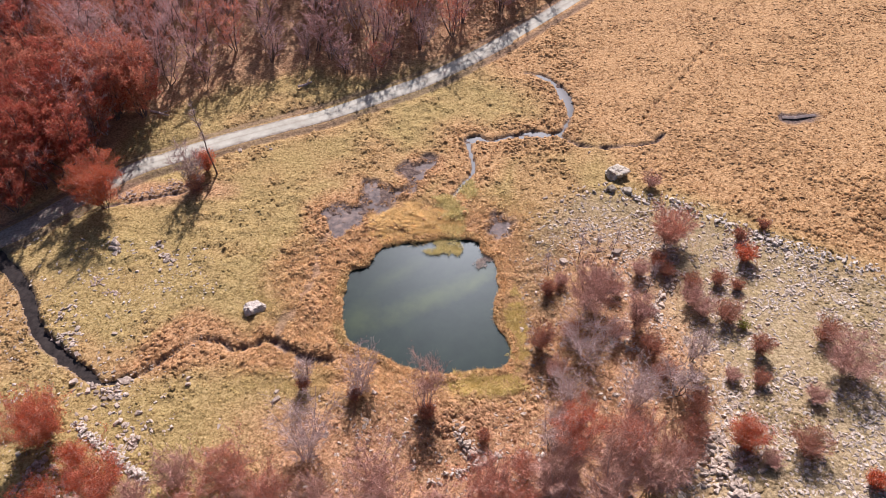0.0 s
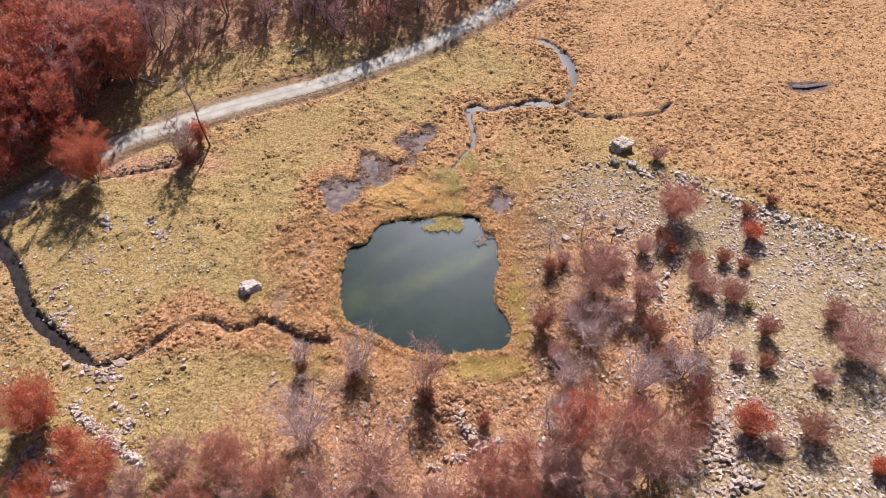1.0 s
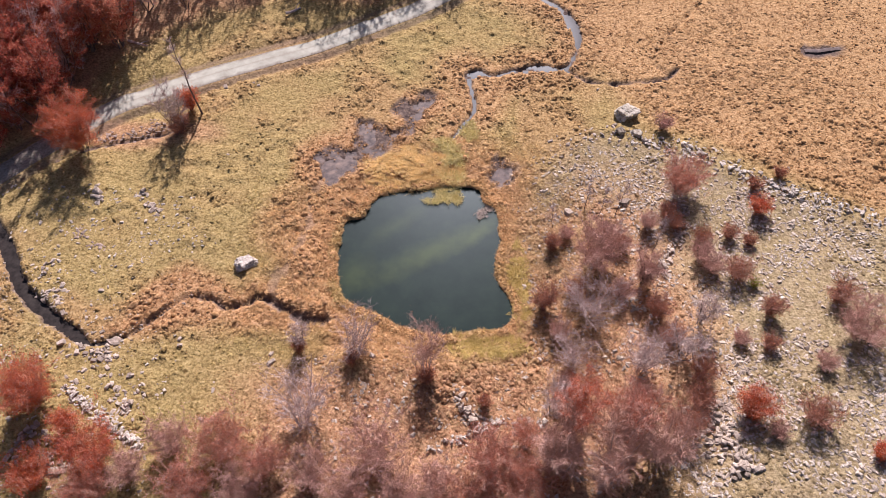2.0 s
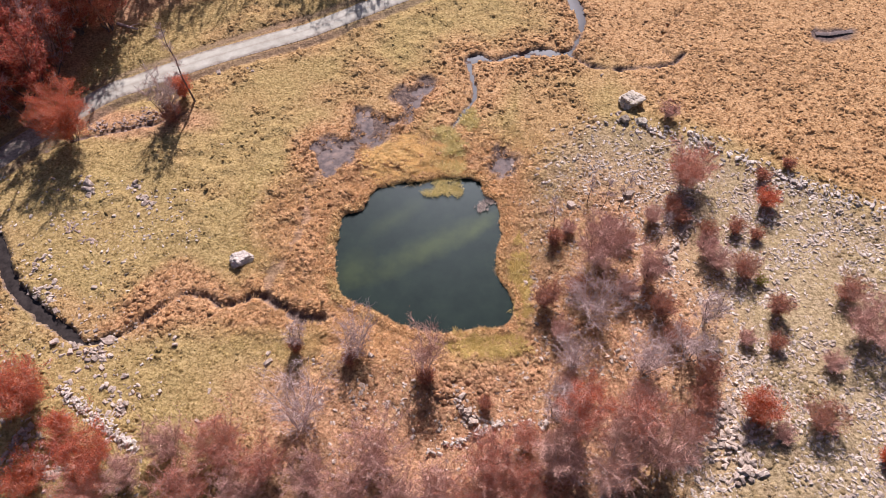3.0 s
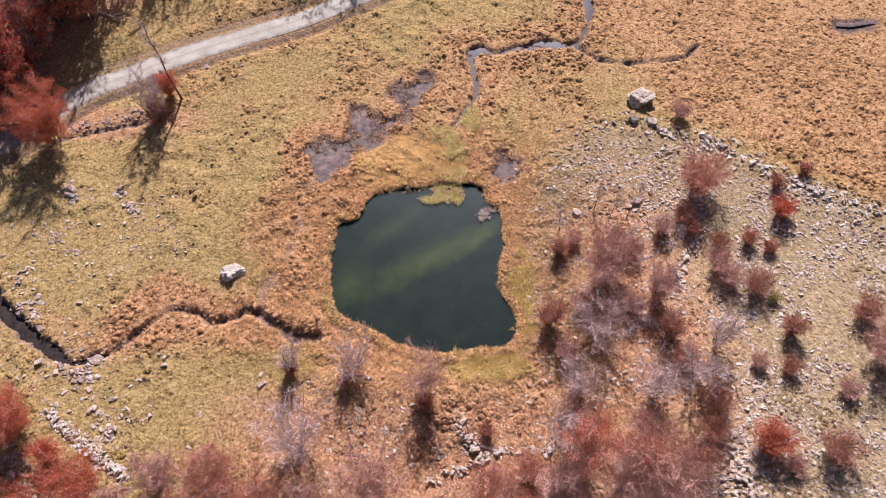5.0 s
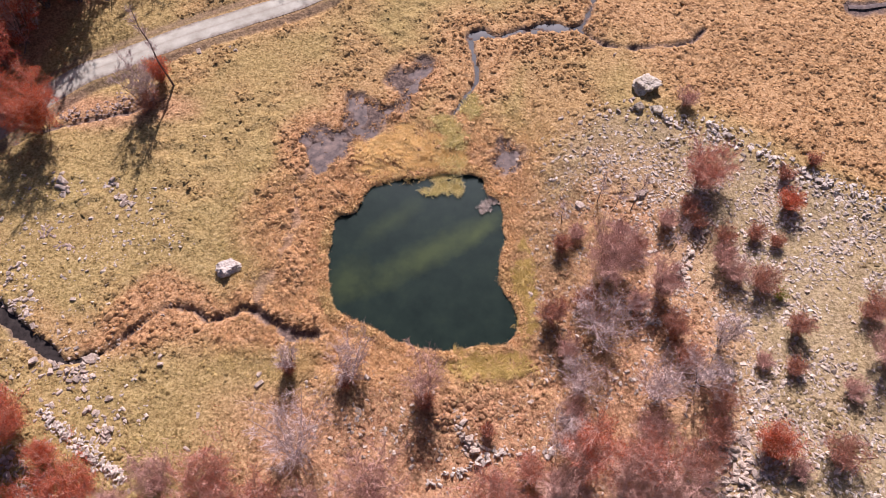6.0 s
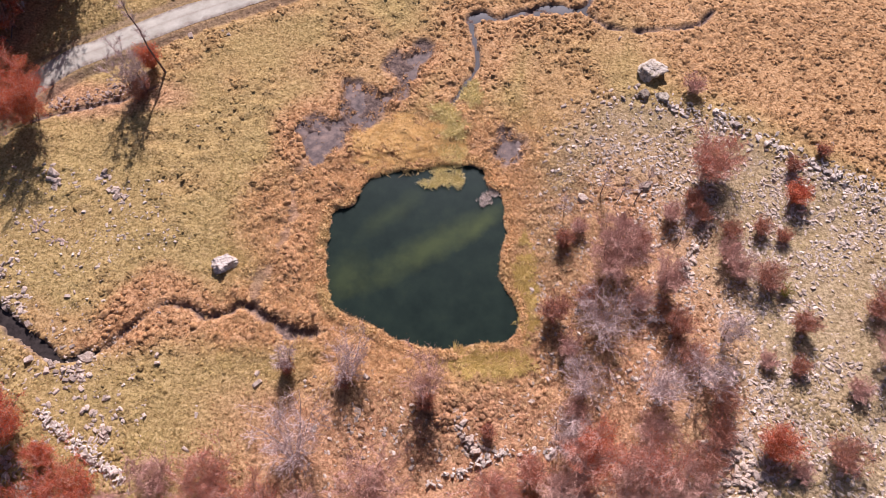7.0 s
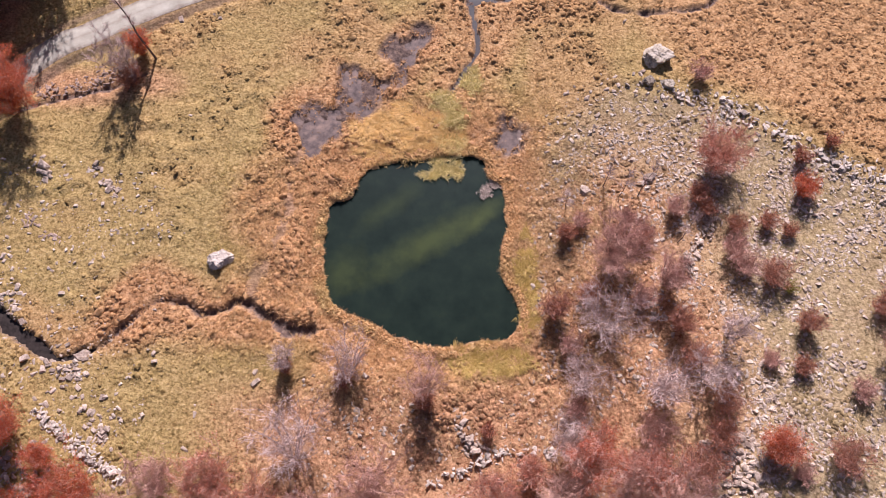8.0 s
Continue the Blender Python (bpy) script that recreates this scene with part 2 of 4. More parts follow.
def land_colour(n, l, gain=1.0):
    at = n.new("ShaderNodeAttribute")
    at.attribute_name = "zone"
    sep = n.new("ShaderNodeSeparateColor")
    l.new(at.outputs["Color"], sep.inputs["Color"])
    fine, mid, big = grain(n, l, 0.22, 5), grain(n, l, 1.6, 4), grain(n, l, 9.0, 3)
    g = lambda *c: tuple(min(1.0, v * gain) for v in c)
    meadow = mix(n, l, big, steps(n, l, fine, (0.32, g(0.19, 0.157, 0.056)), (0.5, g(0.345, 0.270, 0.102)), (0.7, g(0.46, 0.36, 0.162))),
                 steps(n, l, fine, (0.32, g(0.22, 0.148, 0.06)), (0.5, g(0.395, 0.275, 0.113)), (0.72, g(0.53, 0.388, 0.19))))
    marsh = mix(n, l, mid, steps(n, l, fine, (0.32, g(0.28, 0.145, 0.055)), (0.5, g(0.53, 0.325, 0.14)), (0.7, g(0.67, 0.44, 0.21))),
                steps(n, l, fine, (0.32, g(0.32, 0.18, 0.085)), (0.5, g(0.53, 0.32, 0.165)), (0.7, g(0.63, 0.42, 0.24))))
    stony = mix(n, l, mid, steps(n, l, fine, (0.32, g(0.19, 0.14, 0.085)), (0.7, g(0.49, 0.39, 0.275))),
                steps(n, l, fine, (0.32, g(0.23, 0.18, 0.075)), (0.7, g(0.48, 0.385, 0.18))))
    litter = mix(n, l, mid, steps(n, l, fine, (0.32, g(0.22, 0.10, 0.05)), (0.7, g(0.60, 0.325, 0.175))),
                 steps(n, l, fine, (0.32, g(0.29, 0.18, 0.09)), (0.7, g(0.67, 0.45, 0.255))))
    patch = steps(n, l, grain(n, l, 4.5, 3), (0.42, (0, 0, 0)), (0.58, (0.8, 0.8, 0.8)))
    marsh = mix(n, l, patch, marsh, steps(n, l, fine, (0.32, g(0.33, 0.195, 0.075)), (0.5, g(0.56, 0.345, 0.165)), (0.7, g(0.67, 0.445, 0.24))))
    marsh = mix(n, l, 1.0, marsh, (0.91, 0.88, 0.89), "MULTIPLY")
    c = mix(n, l, sep.outputs["Red"], meadow, marsh)
    c = mix(n, l, sep.outputs["Green"], c, stony)
    c = mix(n, l, sep.outputs["Blue"], c, litter)
    tufts = steps(n, l, grain(n, l, 0.42, 2, 0.5), (0.36, (0.74, 0.71, 0.68)), (0.48, (0.95, 0.94, 0.93)), (0.58, (1.0, 1.0, 1.0)))
    c = mix(n, l, 1.0, c, tufts, "MULTIPLY")
    return c, at, fine


def make_ground():
    m, n, l, b = material("meadow_soil", 0.95, 0.1)
    c, at, fine = land_colour(n, l, 1.03)
    mud = steps(n, l, grain(n, l, 0.4), (0.3, (0.07, 0.05, 0.043)), (0.52, (0.15, 0.11, 0.09)), (0.72, (0.26, 0.185, 0.135)))
    l.new(mix(n, l, at.outputs["Alpha"], c, mud), b.inputs["Base Color"])
    vor, tc, sub = n.new("ShaderNodeTexVoronoi"), n.new("ShaderNodeTexCoord"), n.new("ShaderNodeMath")
    vor.feature, vor.inputs["Scale"].default_value = "SMOOTH_F1", 2.6
    l.new(tc.outputs["Object"], vor.inputs["Vector"])
    sub.operation = "MULTIPLY_ADD"
    sub.inputs[1].default_value = -0.7
    l.new(vor.outputs["Distance"], sub.inputs[0])
    l.new(fine, sub.inputs[2])
    bump(n, l, b, sub.outputs[0], 0.72, 0.15)
    return m


def make_grass(name, gain, tint=(1.0, 1.0, 1.0)):
    m, n, l, b = material(name, 0.85, 0.15)
    c, at, fine = land_colour(n, l, gain)
    geo = n.new("ShaderNodeNewGeometry")
    c = mix(n, l, 1.0, c, steps(n, l, geo.outputs["Random Per Island"], (0.0, (0.74, 0.7, 0.66)), (0.5, (1.0, 1.0, 1.0)), (1.0, (1.0, 0.98, 0.9))), "MULTIPLY")
    c = mix(n, l, 1.0, c, tint, "MULTIPLY")
    l.new(c, b.inputs["Base Color"])
    bump(n, l, b, grain(n, l, 0.1, 4), 0.7, 0.06)
    tr, ms, out = n.new("ShaderNodeBsdfTranslucent"), n.new("ShaderNodeMixShader"), n["Material Output"]
    l.new(c, tr.inputs["Color"])
    ms.inputs["Fac"].default_value = 0.3
    l.new(b.outputs[0], ms.inputs[1])
    l.new(tr.outputs[0], ms.inputs[2])
    l.new(ms.outputs[0], out.inputs["Surface"])
    return m


def make_leaf(name, *stops, glow=0.5):
    m, n, l, b = material(name, 0.7, 0.25)
    geo = n.new("ShaderNodeNewGeometry")
    c = steps(n, l, geo.outputs["Random Per Island"], *stops)
    l.new(c, b.inputs["Base Color"])
    tr, ms = n.new("ShaderNodeBsdfTranslucent"), n.new("ShaderNodeMixShader")
    l.new(c, tr.inputs["Color"])
    ms.inputs["Fac"].default_value = glow
    l.new(b.outputs[0], ms.inputs[1])
    l.new(tr.outputs[0], ms.inputs[2])
    l.new(ms.outputs[0], n["Material Output"].inputs["Surface"])
    return m


def make_bark(name, dark, pale):
    m, n, l, b = material(name, 0.85, 0.2)
    c = steps(n, l, grain(n, l, 0.3, 4), (0.3, dark), (0.7, pale))
    geo = n.new("ShaderNodeNewGeometry")
    c = mix(n, l, 1.0, c, steps(n, l, geo.outputs["Random Per Island"], (0.0, (0.65, 0.62, 0.62)), (1.0, (1.0, 1.0, 1.0))), "MULTIPLY")
    l.new(c, b.inputs["Base Color"])
    return m


def make_stone(name, dark, mid, pale, lichen):
    m, n, l, b = material(name, 0.88, 0.25)
    info = n.new("ShaderNodeObjectInfo")
    geo = n.new("ShaderNodeNewGeometry")
    c = steps(n, l, grain(n, l, 0.35, 6, 0.65), (0.3, dark), (0.5, mid), (0.72, pale))
    c = mix(n, l, steps(n, l, grain(n, l, 0.6, 4), (0.55, (0, 0, 0)), (0.7, (0.7, 0.7, 0.7))), c, lichen)
    for r in (info.outputs["Random"], geo.outputs["Random Per Island"]):
        c = mix(n, l, 1.0, c, steps(n, l, r, (0.0, (0.6, 0.575, 0.56)), (0.6, (1.0, 1.0, 1.0))), "MULTIPLY")
    l.new(c, b.inputs["Base Color"])
    bump(n, l, b, grain(n, l, 0.12, 6, 0.7), 0.5, 0.05)
    return m


def make_water(name, stops, rough, streak=False, size=2.2, spec=0.19):
    m, n, l, b = material(name, rough, spec)
    b.inputs["IOR"].default_value = 1.33
    b.inputs["Specular Tint"].default_value = (0.72, 0.93, 1.0, 1)
    c = steps(n, l, grain(n, l, size, 5, 0.65), *stops)
    if streak:
        for px, py, turn, long, wide, much in ((-0.6, 44.3, 32, 9.0, 1.7, 0.8), (3.5, 46.3, 47, 3.4, 0.9, 0.9), (-7.6, 41.5, 60, 3.0, 2.0, 0.5), (-4, 47.5, 40, 4.5, 1.2, 0.35)):
            tc, mp, ln = n.new("ShaderNodeTexCoord"), n.new("ShaderNodeMapping"), n.new("ShaderNodeVectorMath")
            mp.vector_type = "TEXTURE"
            mp.inputs["Location"].default_value, mp.inputs["Rotation"].default_value, mp.inputs["Scale"].default_value = (px, py, 0), (0, 0, radians(turn)), (long, wide, 1)
            l.new(tc.outputs["Object"], mp.inputs["Vector"])
            ln.operation = "LENGTH"
            l.new(mp.outputs["Vector"], ln.inputs[0])
            add = n.new("ShaderNodeMath")
            l.new(ln.outputs["Value"], add.inputs[0])
            l.new(grain(n, l, 1.6, 5, 0.6), add.inputs[1])
            half = n.new("ShaderNodeMath")
            half.operation = "MULTIPLY"
            l.new(add.outputs[0], half.inputs[0])
            half.inputs[1].default_value = 0.6
            c = mix(n, l, steps(n, l, half.outputs[0], (0.38, (much, much, much)), (0.62, (0.45 * much, 0.45 * much, 0.45 * much)), (0.92, (0.0, 0.0, 0.0))), c, (0.055, 0.075, 0.026))
    l.new(c, b.inputs["Base Color"])
    bump(n, l, b, grain(n, l, 0.35, 3), 0.08, 0.02)
    return m


def make_road():
    m, n, l, b = material("worn_concrete", 0.9, 0.2)
    c = steps(n, l, grain(n, l, 1.4, 6, 0.65), (0.3, (0.35, 0.335, 0.265)), (0.6, (0.485, 0.48, 0.39)), (0.8, (0.57, 0.57, 0.48)))
    at = n.new("ShaderNodeAttribute")
    at.attribute_name = "zone"
    sep = n.new("ShaderNodeSeparateColor")
    l.new(at.outputs["Color"], sep.inputs["Color"])
    # dirt on verges and middle; at the west end tree shade is painted in too
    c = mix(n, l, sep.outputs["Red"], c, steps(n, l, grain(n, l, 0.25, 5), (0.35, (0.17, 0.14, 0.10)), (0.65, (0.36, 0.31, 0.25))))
    l.new(c, b.inputs["Base Color"])
    bump(n, l, b, grain(n, l, 0.08, 4), 0.4, 0.02)
    return m


GROUND, GRASS, SEDGE, CONCRETE = make_ground(), make_grass("dry_grass", 1.22), make_grass("matted_sedge", 1.74, (0.92, 0.98, 0.98)), make_road()
WATER = make_water("pond_water", ((0.3, (0.008, 0.016, 0.012)), (0.55, (0.013, 0.024, 0.017)), (0.8, (0.02, 0.034, 0.02))), 0.36, True)
MUDFLAT = make_water("wet_mud", ((0.3, (0.08, 0.062, 0.056)), (0.5, (0.16, 0.125, 0.11)), (0.7, (0.28, 0.205, 0.16))), 0.6, size=0.7, spec=0.15)
SHALLOW = make_water("shallow_water", ((0.3, (0.035, 0.03, 0.03)), (0.7, (0.08, 0.065, 0.06))), 0.44)
BROOK = make_water("brook_water", ((0.3, (0.02, 0.017, 0.016)), (0.7, (0.06, 0.05, 0.044))), 0.4, size=0.5, spec=0.1)
STONE = make_stone("grey_limestone", (0.30, 0.235, 0.175), (0.56, 0.465, 0.37), (0.76, 0.67, 0.56), (0.50, 0.40, 0.26))
PALE_STONE = make_stone("white_limestone", (0.34, 0.285, 0.23), (0.63, 0.565, 0.475), (0.83, 0.77, 0.68), (0.54, 0.46, 0.32))
SCREE = make_stone("scree_limestone", (0.26, 0.205, 0.155), (0.53, 0.45, 0.36), (0.76, 0.69, 0.58), (0.46, 0.375, 0.235))
OLIVE = make_leaf("olive_sedge_blades", (0.0, (0.36, 0.265, 0.06)), (0.5, (0.58, 0.42, 0.125)), (1.0, (0.72, 0.55, 0.21)), glow=0.35)
GOLD = make_leaf("golden_sedge_blades", (0.0, (0.58, 0.37, 0.11)), (0.5, (0.80, 0.55, 0.20)), (1.0, (0.88, 0.68, 0.33)), glow=0.35)
BROWN_STONE = make_stone("brown_stone", (0.22, 0.16, 0.125), (0.42, 0.32, 0.255), (0.58, 0.47, 0.38), (0.40, 0.30, 0.20))
BOULDER = make_stone("weathered_boulder", (0.24, 0.195, 0.135), (0.62, 0.56, 0.44), (0.84, 0.79, 0.67), (0.52, 0.48, 0.26))
RUSSET = make_leaf("russet_leaves", (0.0, (0.36, 0.06, 0.03)), (0.5, (0.60, 0.13, 0.055)), (1.0, (0.72, 0.28, 0.11)))
RUST = make_leaf("brown_leaves", (0.0, (0.30, 0.085, 0.05)), (0.5, (0.52, 0.185, 0.095)), (1.0, (0.66, 0.33, 0.18)))
MAROON = make_leaf("maroon_leaves", (0.0, (0.24, 0.045, 0.035)), (0.5, (0.45, 0.105, 0.065)), (1.0, (0.60, 0.21, 0.11)), glow=0.45)
GREEN = make_leaf("yellow_green_leaves", (0.0, (0.18, 0.2, 0.03)), (1.0, (0.34, 0.34, 0.06)))
REED = make_leaf("reed_blades", (0.0, (0.48, 0.42, 0.14)), (0.5, (0.74, 0.63, 0.27)), (1.0, (0.88, 0.77, 0.45)))
ASH_REED = make_leaf("ash_reed_blades", (0.0, (0.42, 0.34, 0.28)), (0.5, (0.62, 0.53, 0.45)), (1.0, (0.76, 0.68, 0.58)))
GREY_BARK = make_bark("grey_twig_bark", (0.50, 0.39, 0.34), (0.77, 0.64, 0.575))
RED_BARK = make_bark("reddish_twig_bark", (0.51, 0.265, 0.175), (0.79, 0.50, 0.38))
UMBER_BARK = make_bark("umber_twig_bark", (0.30, 0.15, 0.105), (0.56, 0.33, 0.25))
BROWN_BARK = make_bark("brown_twig_bark", (0.48, 0.275, 0.20), (0.78, 0.535, 0.43))
PLUM_BARK = make_bark("plum_grey_twig_bark", (0.58, 0.42, 0.40), (0.85, 0.69, 0.66))
DUSKY = make_leaf("dusky_brown_leaves", (0.0, (0.38, 0.18, 0.15)), (0.5, (0.60, 0.32, 0.27)), (1.0, (0.74, 0.48, 0.40)), glow=0.55)
ASHEN = make_leaf("ashen_leaves", (0.0, (0.38, 0.26, 0.24)), (0.5, (0.56, 0.40, 0.375)), (1.0, (0.70, 0.54, 0.50)), glow=0.55)
EMBER = make_leaf("ember_leaves", (0.0, (0.38, 0.10, 0.06)), (0.5, (0.64, 0.23, 0.14)), (1.0, (0.76, 0.40, 0.24)), glow=0.55)
DARK_BARK = make_bark("dark_trunk_bark", (0.1, 0.075, 0.065), (0.24, 0.18, 0.16))

# ---- ground, water and road ----
def axis(lo, hi, step):
    core = np.arange(lo, hi + step / 2, step)
    grow = step * np.cumsum(1.17 ** np.arange(1, 52))
    return np.concatenate([(lo - grow)[::-1], core, hi + grow])


def make_land():
    xs, ys = axis(-50, 50, 0.27), axis(18, 104, 0.27)
    X, Y = np.meshgrid(xs, ys)
    x, y = X.ravel(), Y.ravel()
    near = (np.abs(x) < 160) & (y > -60) & (y < 240)
    z = np.zeros_like(x)
    zone = np.zeros((len(x), 4))
    z[near] = ground_height(x[near], y[near])
    zone[near] = zones(x[near], y[near])
    z[~near] = lie(np.clip(x[~near], -160, 160), np.clip(y[~near], -60, 240))
    zone[~near] = (0.4, 0, 0.3, 0)
    k = np.arange(len(x)).reshape(X.shape)
    quads = np.stack([k[:-1, :-1], k[:-1, 1:], k[1:, 1:], k[1:, :-1]], -1).reshape(-1, 4)
    me = triangles("ground", np.stack([x, y, z], -1), quads, GROUND, zone, True)
    tagged(new("ground", me), "uneven autumn valley meadow of dry yellow grass and brown marsh", "ground", kind="structure")


def sheet(name, loop, z, mat, label, grow=0.0):
    bm = bmesh.new()
    c = loop.mean(0)
    bm.faces.new([bm.verts.new((*(p + (p - c) / np.linalg.norm(p - c) * grow), z)) for p in loop])
    bmesh.ops.triangulate(bm, faces=bm.faces[:])
    me = bpy.data.meshes.new(name)
    bm.to_mesh(me)
    bm.free()
    me.materials.append(mat)
    return tagged(new(name, me), label, "water", kind="structure")


def ribbon(name, line, half, rise, mat, label, category, across=2, height=lie, zone=False):
    """A strip along a line of the plan that follows the land."""
    d = np.gradient(line, axis=0)
    side = np.stack([-d[:, 1], d[:, 0]], -1) / np.linalg.norm(d, axis=1)[:, None]
    V, Z = [], []
    for j in range(across + 1):
        u = 2 * j / across - 1
        wid = half * (1 + 0.16 * (fbm(line[:, 0] * 1.0 + 50 * np.sign(u), line[:, 1], 1.5, 3) - 0.5))
        p = line + side * (u * wid)[:, None]
        V.append(np.column_stack([p, height(line[:, 0], line[:, 1]) + rise - 0.05 * u * u]))
        # last term: west of x = -35, dirt plus painted tree shade darkens the track
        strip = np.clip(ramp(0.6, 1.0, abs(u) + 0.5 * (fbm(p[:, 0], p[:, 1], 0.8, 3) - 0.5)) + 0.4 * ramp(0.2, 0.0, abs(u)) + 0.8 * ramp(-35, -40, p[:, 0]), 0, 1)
        Z.append(np.column_stack([strip, strip, strip, strip]))
    m = len(line)
    k = np.arange((across + 1) * m).reshape(across + 1, m)
    Q = np.stack([k[:-1, :-1], k[:-1, 1:], k[1:, 1:], k[1:, :-1]], -1).reshape(-1, 4)
    me = triangles(name, np.concatenate(V), Q, mat, np.concatenate(Z), True)
    return tagged(new(name, me), label, category, kind="structure")


make_land()
sheet("pond_water", POND, 0.0, WATER, "still dark green pond water with pale algae streaks", 0.35)
fine_road = spline(ROAD[::5], steps=24)
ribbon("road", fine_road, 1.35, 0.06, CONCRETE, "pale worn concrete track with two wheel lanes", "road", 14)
sheet("marsh_water", MUD, float(lie(-6.0, 59.5)) - 0.21, MUDFLAT, "shallow muddy marsh pool", 0.9)
sheet("marsh_water", MUD_EAST, float(lie(6.6, 54.8)) - 0.16, MUDFLAT, "small muddy marsh pool", 0.7)
ribbon("marsh_water", spline([(41.3, 72.0), (42.6, 71.85), (44.0, 72.05), (45.3, 72.2)]), 0.27, 0.04, MUDFLAT, "small lilac-grey puddle in marsh grass", "water")
for line, half, mat in ((WEST[WEST[:, 0] < -28], 0.8, BROOK), (NORTH, 0.9, SHALLOW)):
    ribbon("stream_water", line, half, -0.2, mat, "narrow shallow brook winding through marsh grass", "water", 2)

# ---- stones ----
def hull(seed, flat=1.0):
    """An angular slab about one metre long, resting on z = 0."""
    r = random.Random(seed)
    bm = bmesh.new()
    tall, deep = r.uniform(0.14, 0.36) * flat, r.uniform(0.3, 0.75)
    for sx in (-0.5, 0.5):
        for sy in (-0.5, 0.5):
            for sz in (0.0, 1.0):
                k = 0.7 if sz else 1.0
                bm.verts.new((sx * k * r.uniform(0.55, 1.1), sy * deep * k * r.uniform(0.5, 1.15), (sz * r.uniform(0.6, 1.15) - 0.2) * tall))
    for k in range(seed % 3):
        bm.verts.new((r.uniform(-0.55, 0.55), r.uniform(-0.5, 0.5) * deep, tall * r.uniform(0.3, 0.95)))
    res = bmesh.ops.convex_hull(bm, input=bm.verts[:])
    loose = [v for v in bm.verts if not v.link_faces]
    bmesh.ops.delete(bm, geom=loose, context="VERTS")
    bmesh.ops.triangulate(bm, faces=bm.faces[:])
    bmesh.ops.recalc_face_normals(bm, faces=bm.faces[:])
    me = bpy.data.meshes.new("stone")
    bm.to_mesh(me)
    bm.free()
    me.materials.append(STONE)
    return me


HULLS = [hull(s) for s in range(18)]
BROWN_HULLS = [hull(s, 0.6) for s in range(30, 38)]
PALE_HULLS = [hull(s) for s in range(50, 60)]
for me in BROWN_HULLS:
    me.materials[0] = BROWN_STONE
for me in PALE_HULLS:
    me.materials[0] = PALE_STONE


def hull_arrays(me):
    V, T = np.zeros(len(me.vertices) * 3), np.zeros(len(me.polygons) * 3, int)
    me.vertices.foreach_get("co", V)
    me.polygons.foreach_get("vertices", T)
    return V.reshape(-1, 3), T.reshape(-1, 3)


ARRAYS = [hull_arrays(me) for me in HULLS]


def turned(r, x, y, z, size):
    return pose(x, y, z, r.uniform(-14, 14), r.uniform(-14, 14), r.uniform(0, 360)) @ Matrix.Diagonal((size, size, size * r.uniform(0.75, 1.3), 1))


def boulder(name, x, y, long, wide, tall, seed, label, turn=0.0, mat=BOULDER):
    """A chiselled rock: a ball cut by many planes, with fine unevenness."""
    r = random.Random(seed)
    planes = [(Vector((r.gauss(0, 1), r.gauss(0, 1), r.gauss(0, 0.5))).normalized(), r.uniform(0.55, 0.9)) for k in range(9)]
    planes += [(Vector((0.15, 0.1, 1)).normalized(), 0.5), (Vector((-0.75, -0.45, 0.3)).normalized(), 0.62), (Vector((0.35, -0.85, 0.35)).normalized(), 0.6), (Vector((0.8, 0.3, 0.5)).normalized(), 0.66)]
    bm = bmesh.new()
    bmesh.ops.create_icosphere(bm, subdivisions=5, radius=1)
    for v in bm.verts:
        d = v.co.normalized()
        reach = min([1.0] + [off / max(d.dot(nrm), 1e-3) for nrm, off in planes if d.dot(nrm) > 0.05])
        reach *= 1 + 0.15 * noise.fractal(d * 2.4 + Vector((seed, 0, 0)), 0.75, 2.1, 7) - 0.10 * max(0, noise.noise(d * 4 + Vector((0, seed, 0))))
        v.co = Vector((d.x * reach * long / 2, d.y * reach * wide / 2, d.z * reach * tall * 0.62 + tall * 0.36))
    me = bpy.data.meshes.new(name)
    bm.to_mesh(me)
    bm.free()
    me.materials.append(mat)
    ob = new(name, me)
    ob.matrix_world = pose(x, y, float(ground_height(x, y)) - 0.1 * tall, 0, 0, turn)
    return tagged(ob, label, "rock")


boulder("boulder", 19.9, 62.4, 3.3, 2.8, 1.4, 5, "large pale limestone boulder with yellow lichen on grass", 200)
boulder("boulder", 19.0, 59.9, 1.5, 1.2, 0.8, 9, "pale angular limestone rock beside a larger boulder", 190)
boulder("boulder", 20.7, 59.5, 1.7, 1.2, 0.8, 12, "pale angular limestone rock beside a larger boulder", 165)
boulder("boulder", -17.8, 42.4, 2.7, 2.1, 1.1, 21, "whitish weathered limestone boulder in marsh grass", 30, PALE_STONE)
boulder("boulder", 12.7, 49.0, 1.2, 1.0, 0.45, 31, "grey weathered rock among bare shrubs", 10, STONE)
boulder("boulder", -27.8, 34.4, 1.5, 1.2, 0.6, 33, "flat grey rock beside the brook", 10, STONE)
boulder("boulder", 18.2, 50.2, 1.6, 1.1, 0.5, 35, "grey weathered rock among bare shrubs", 40, STONE)


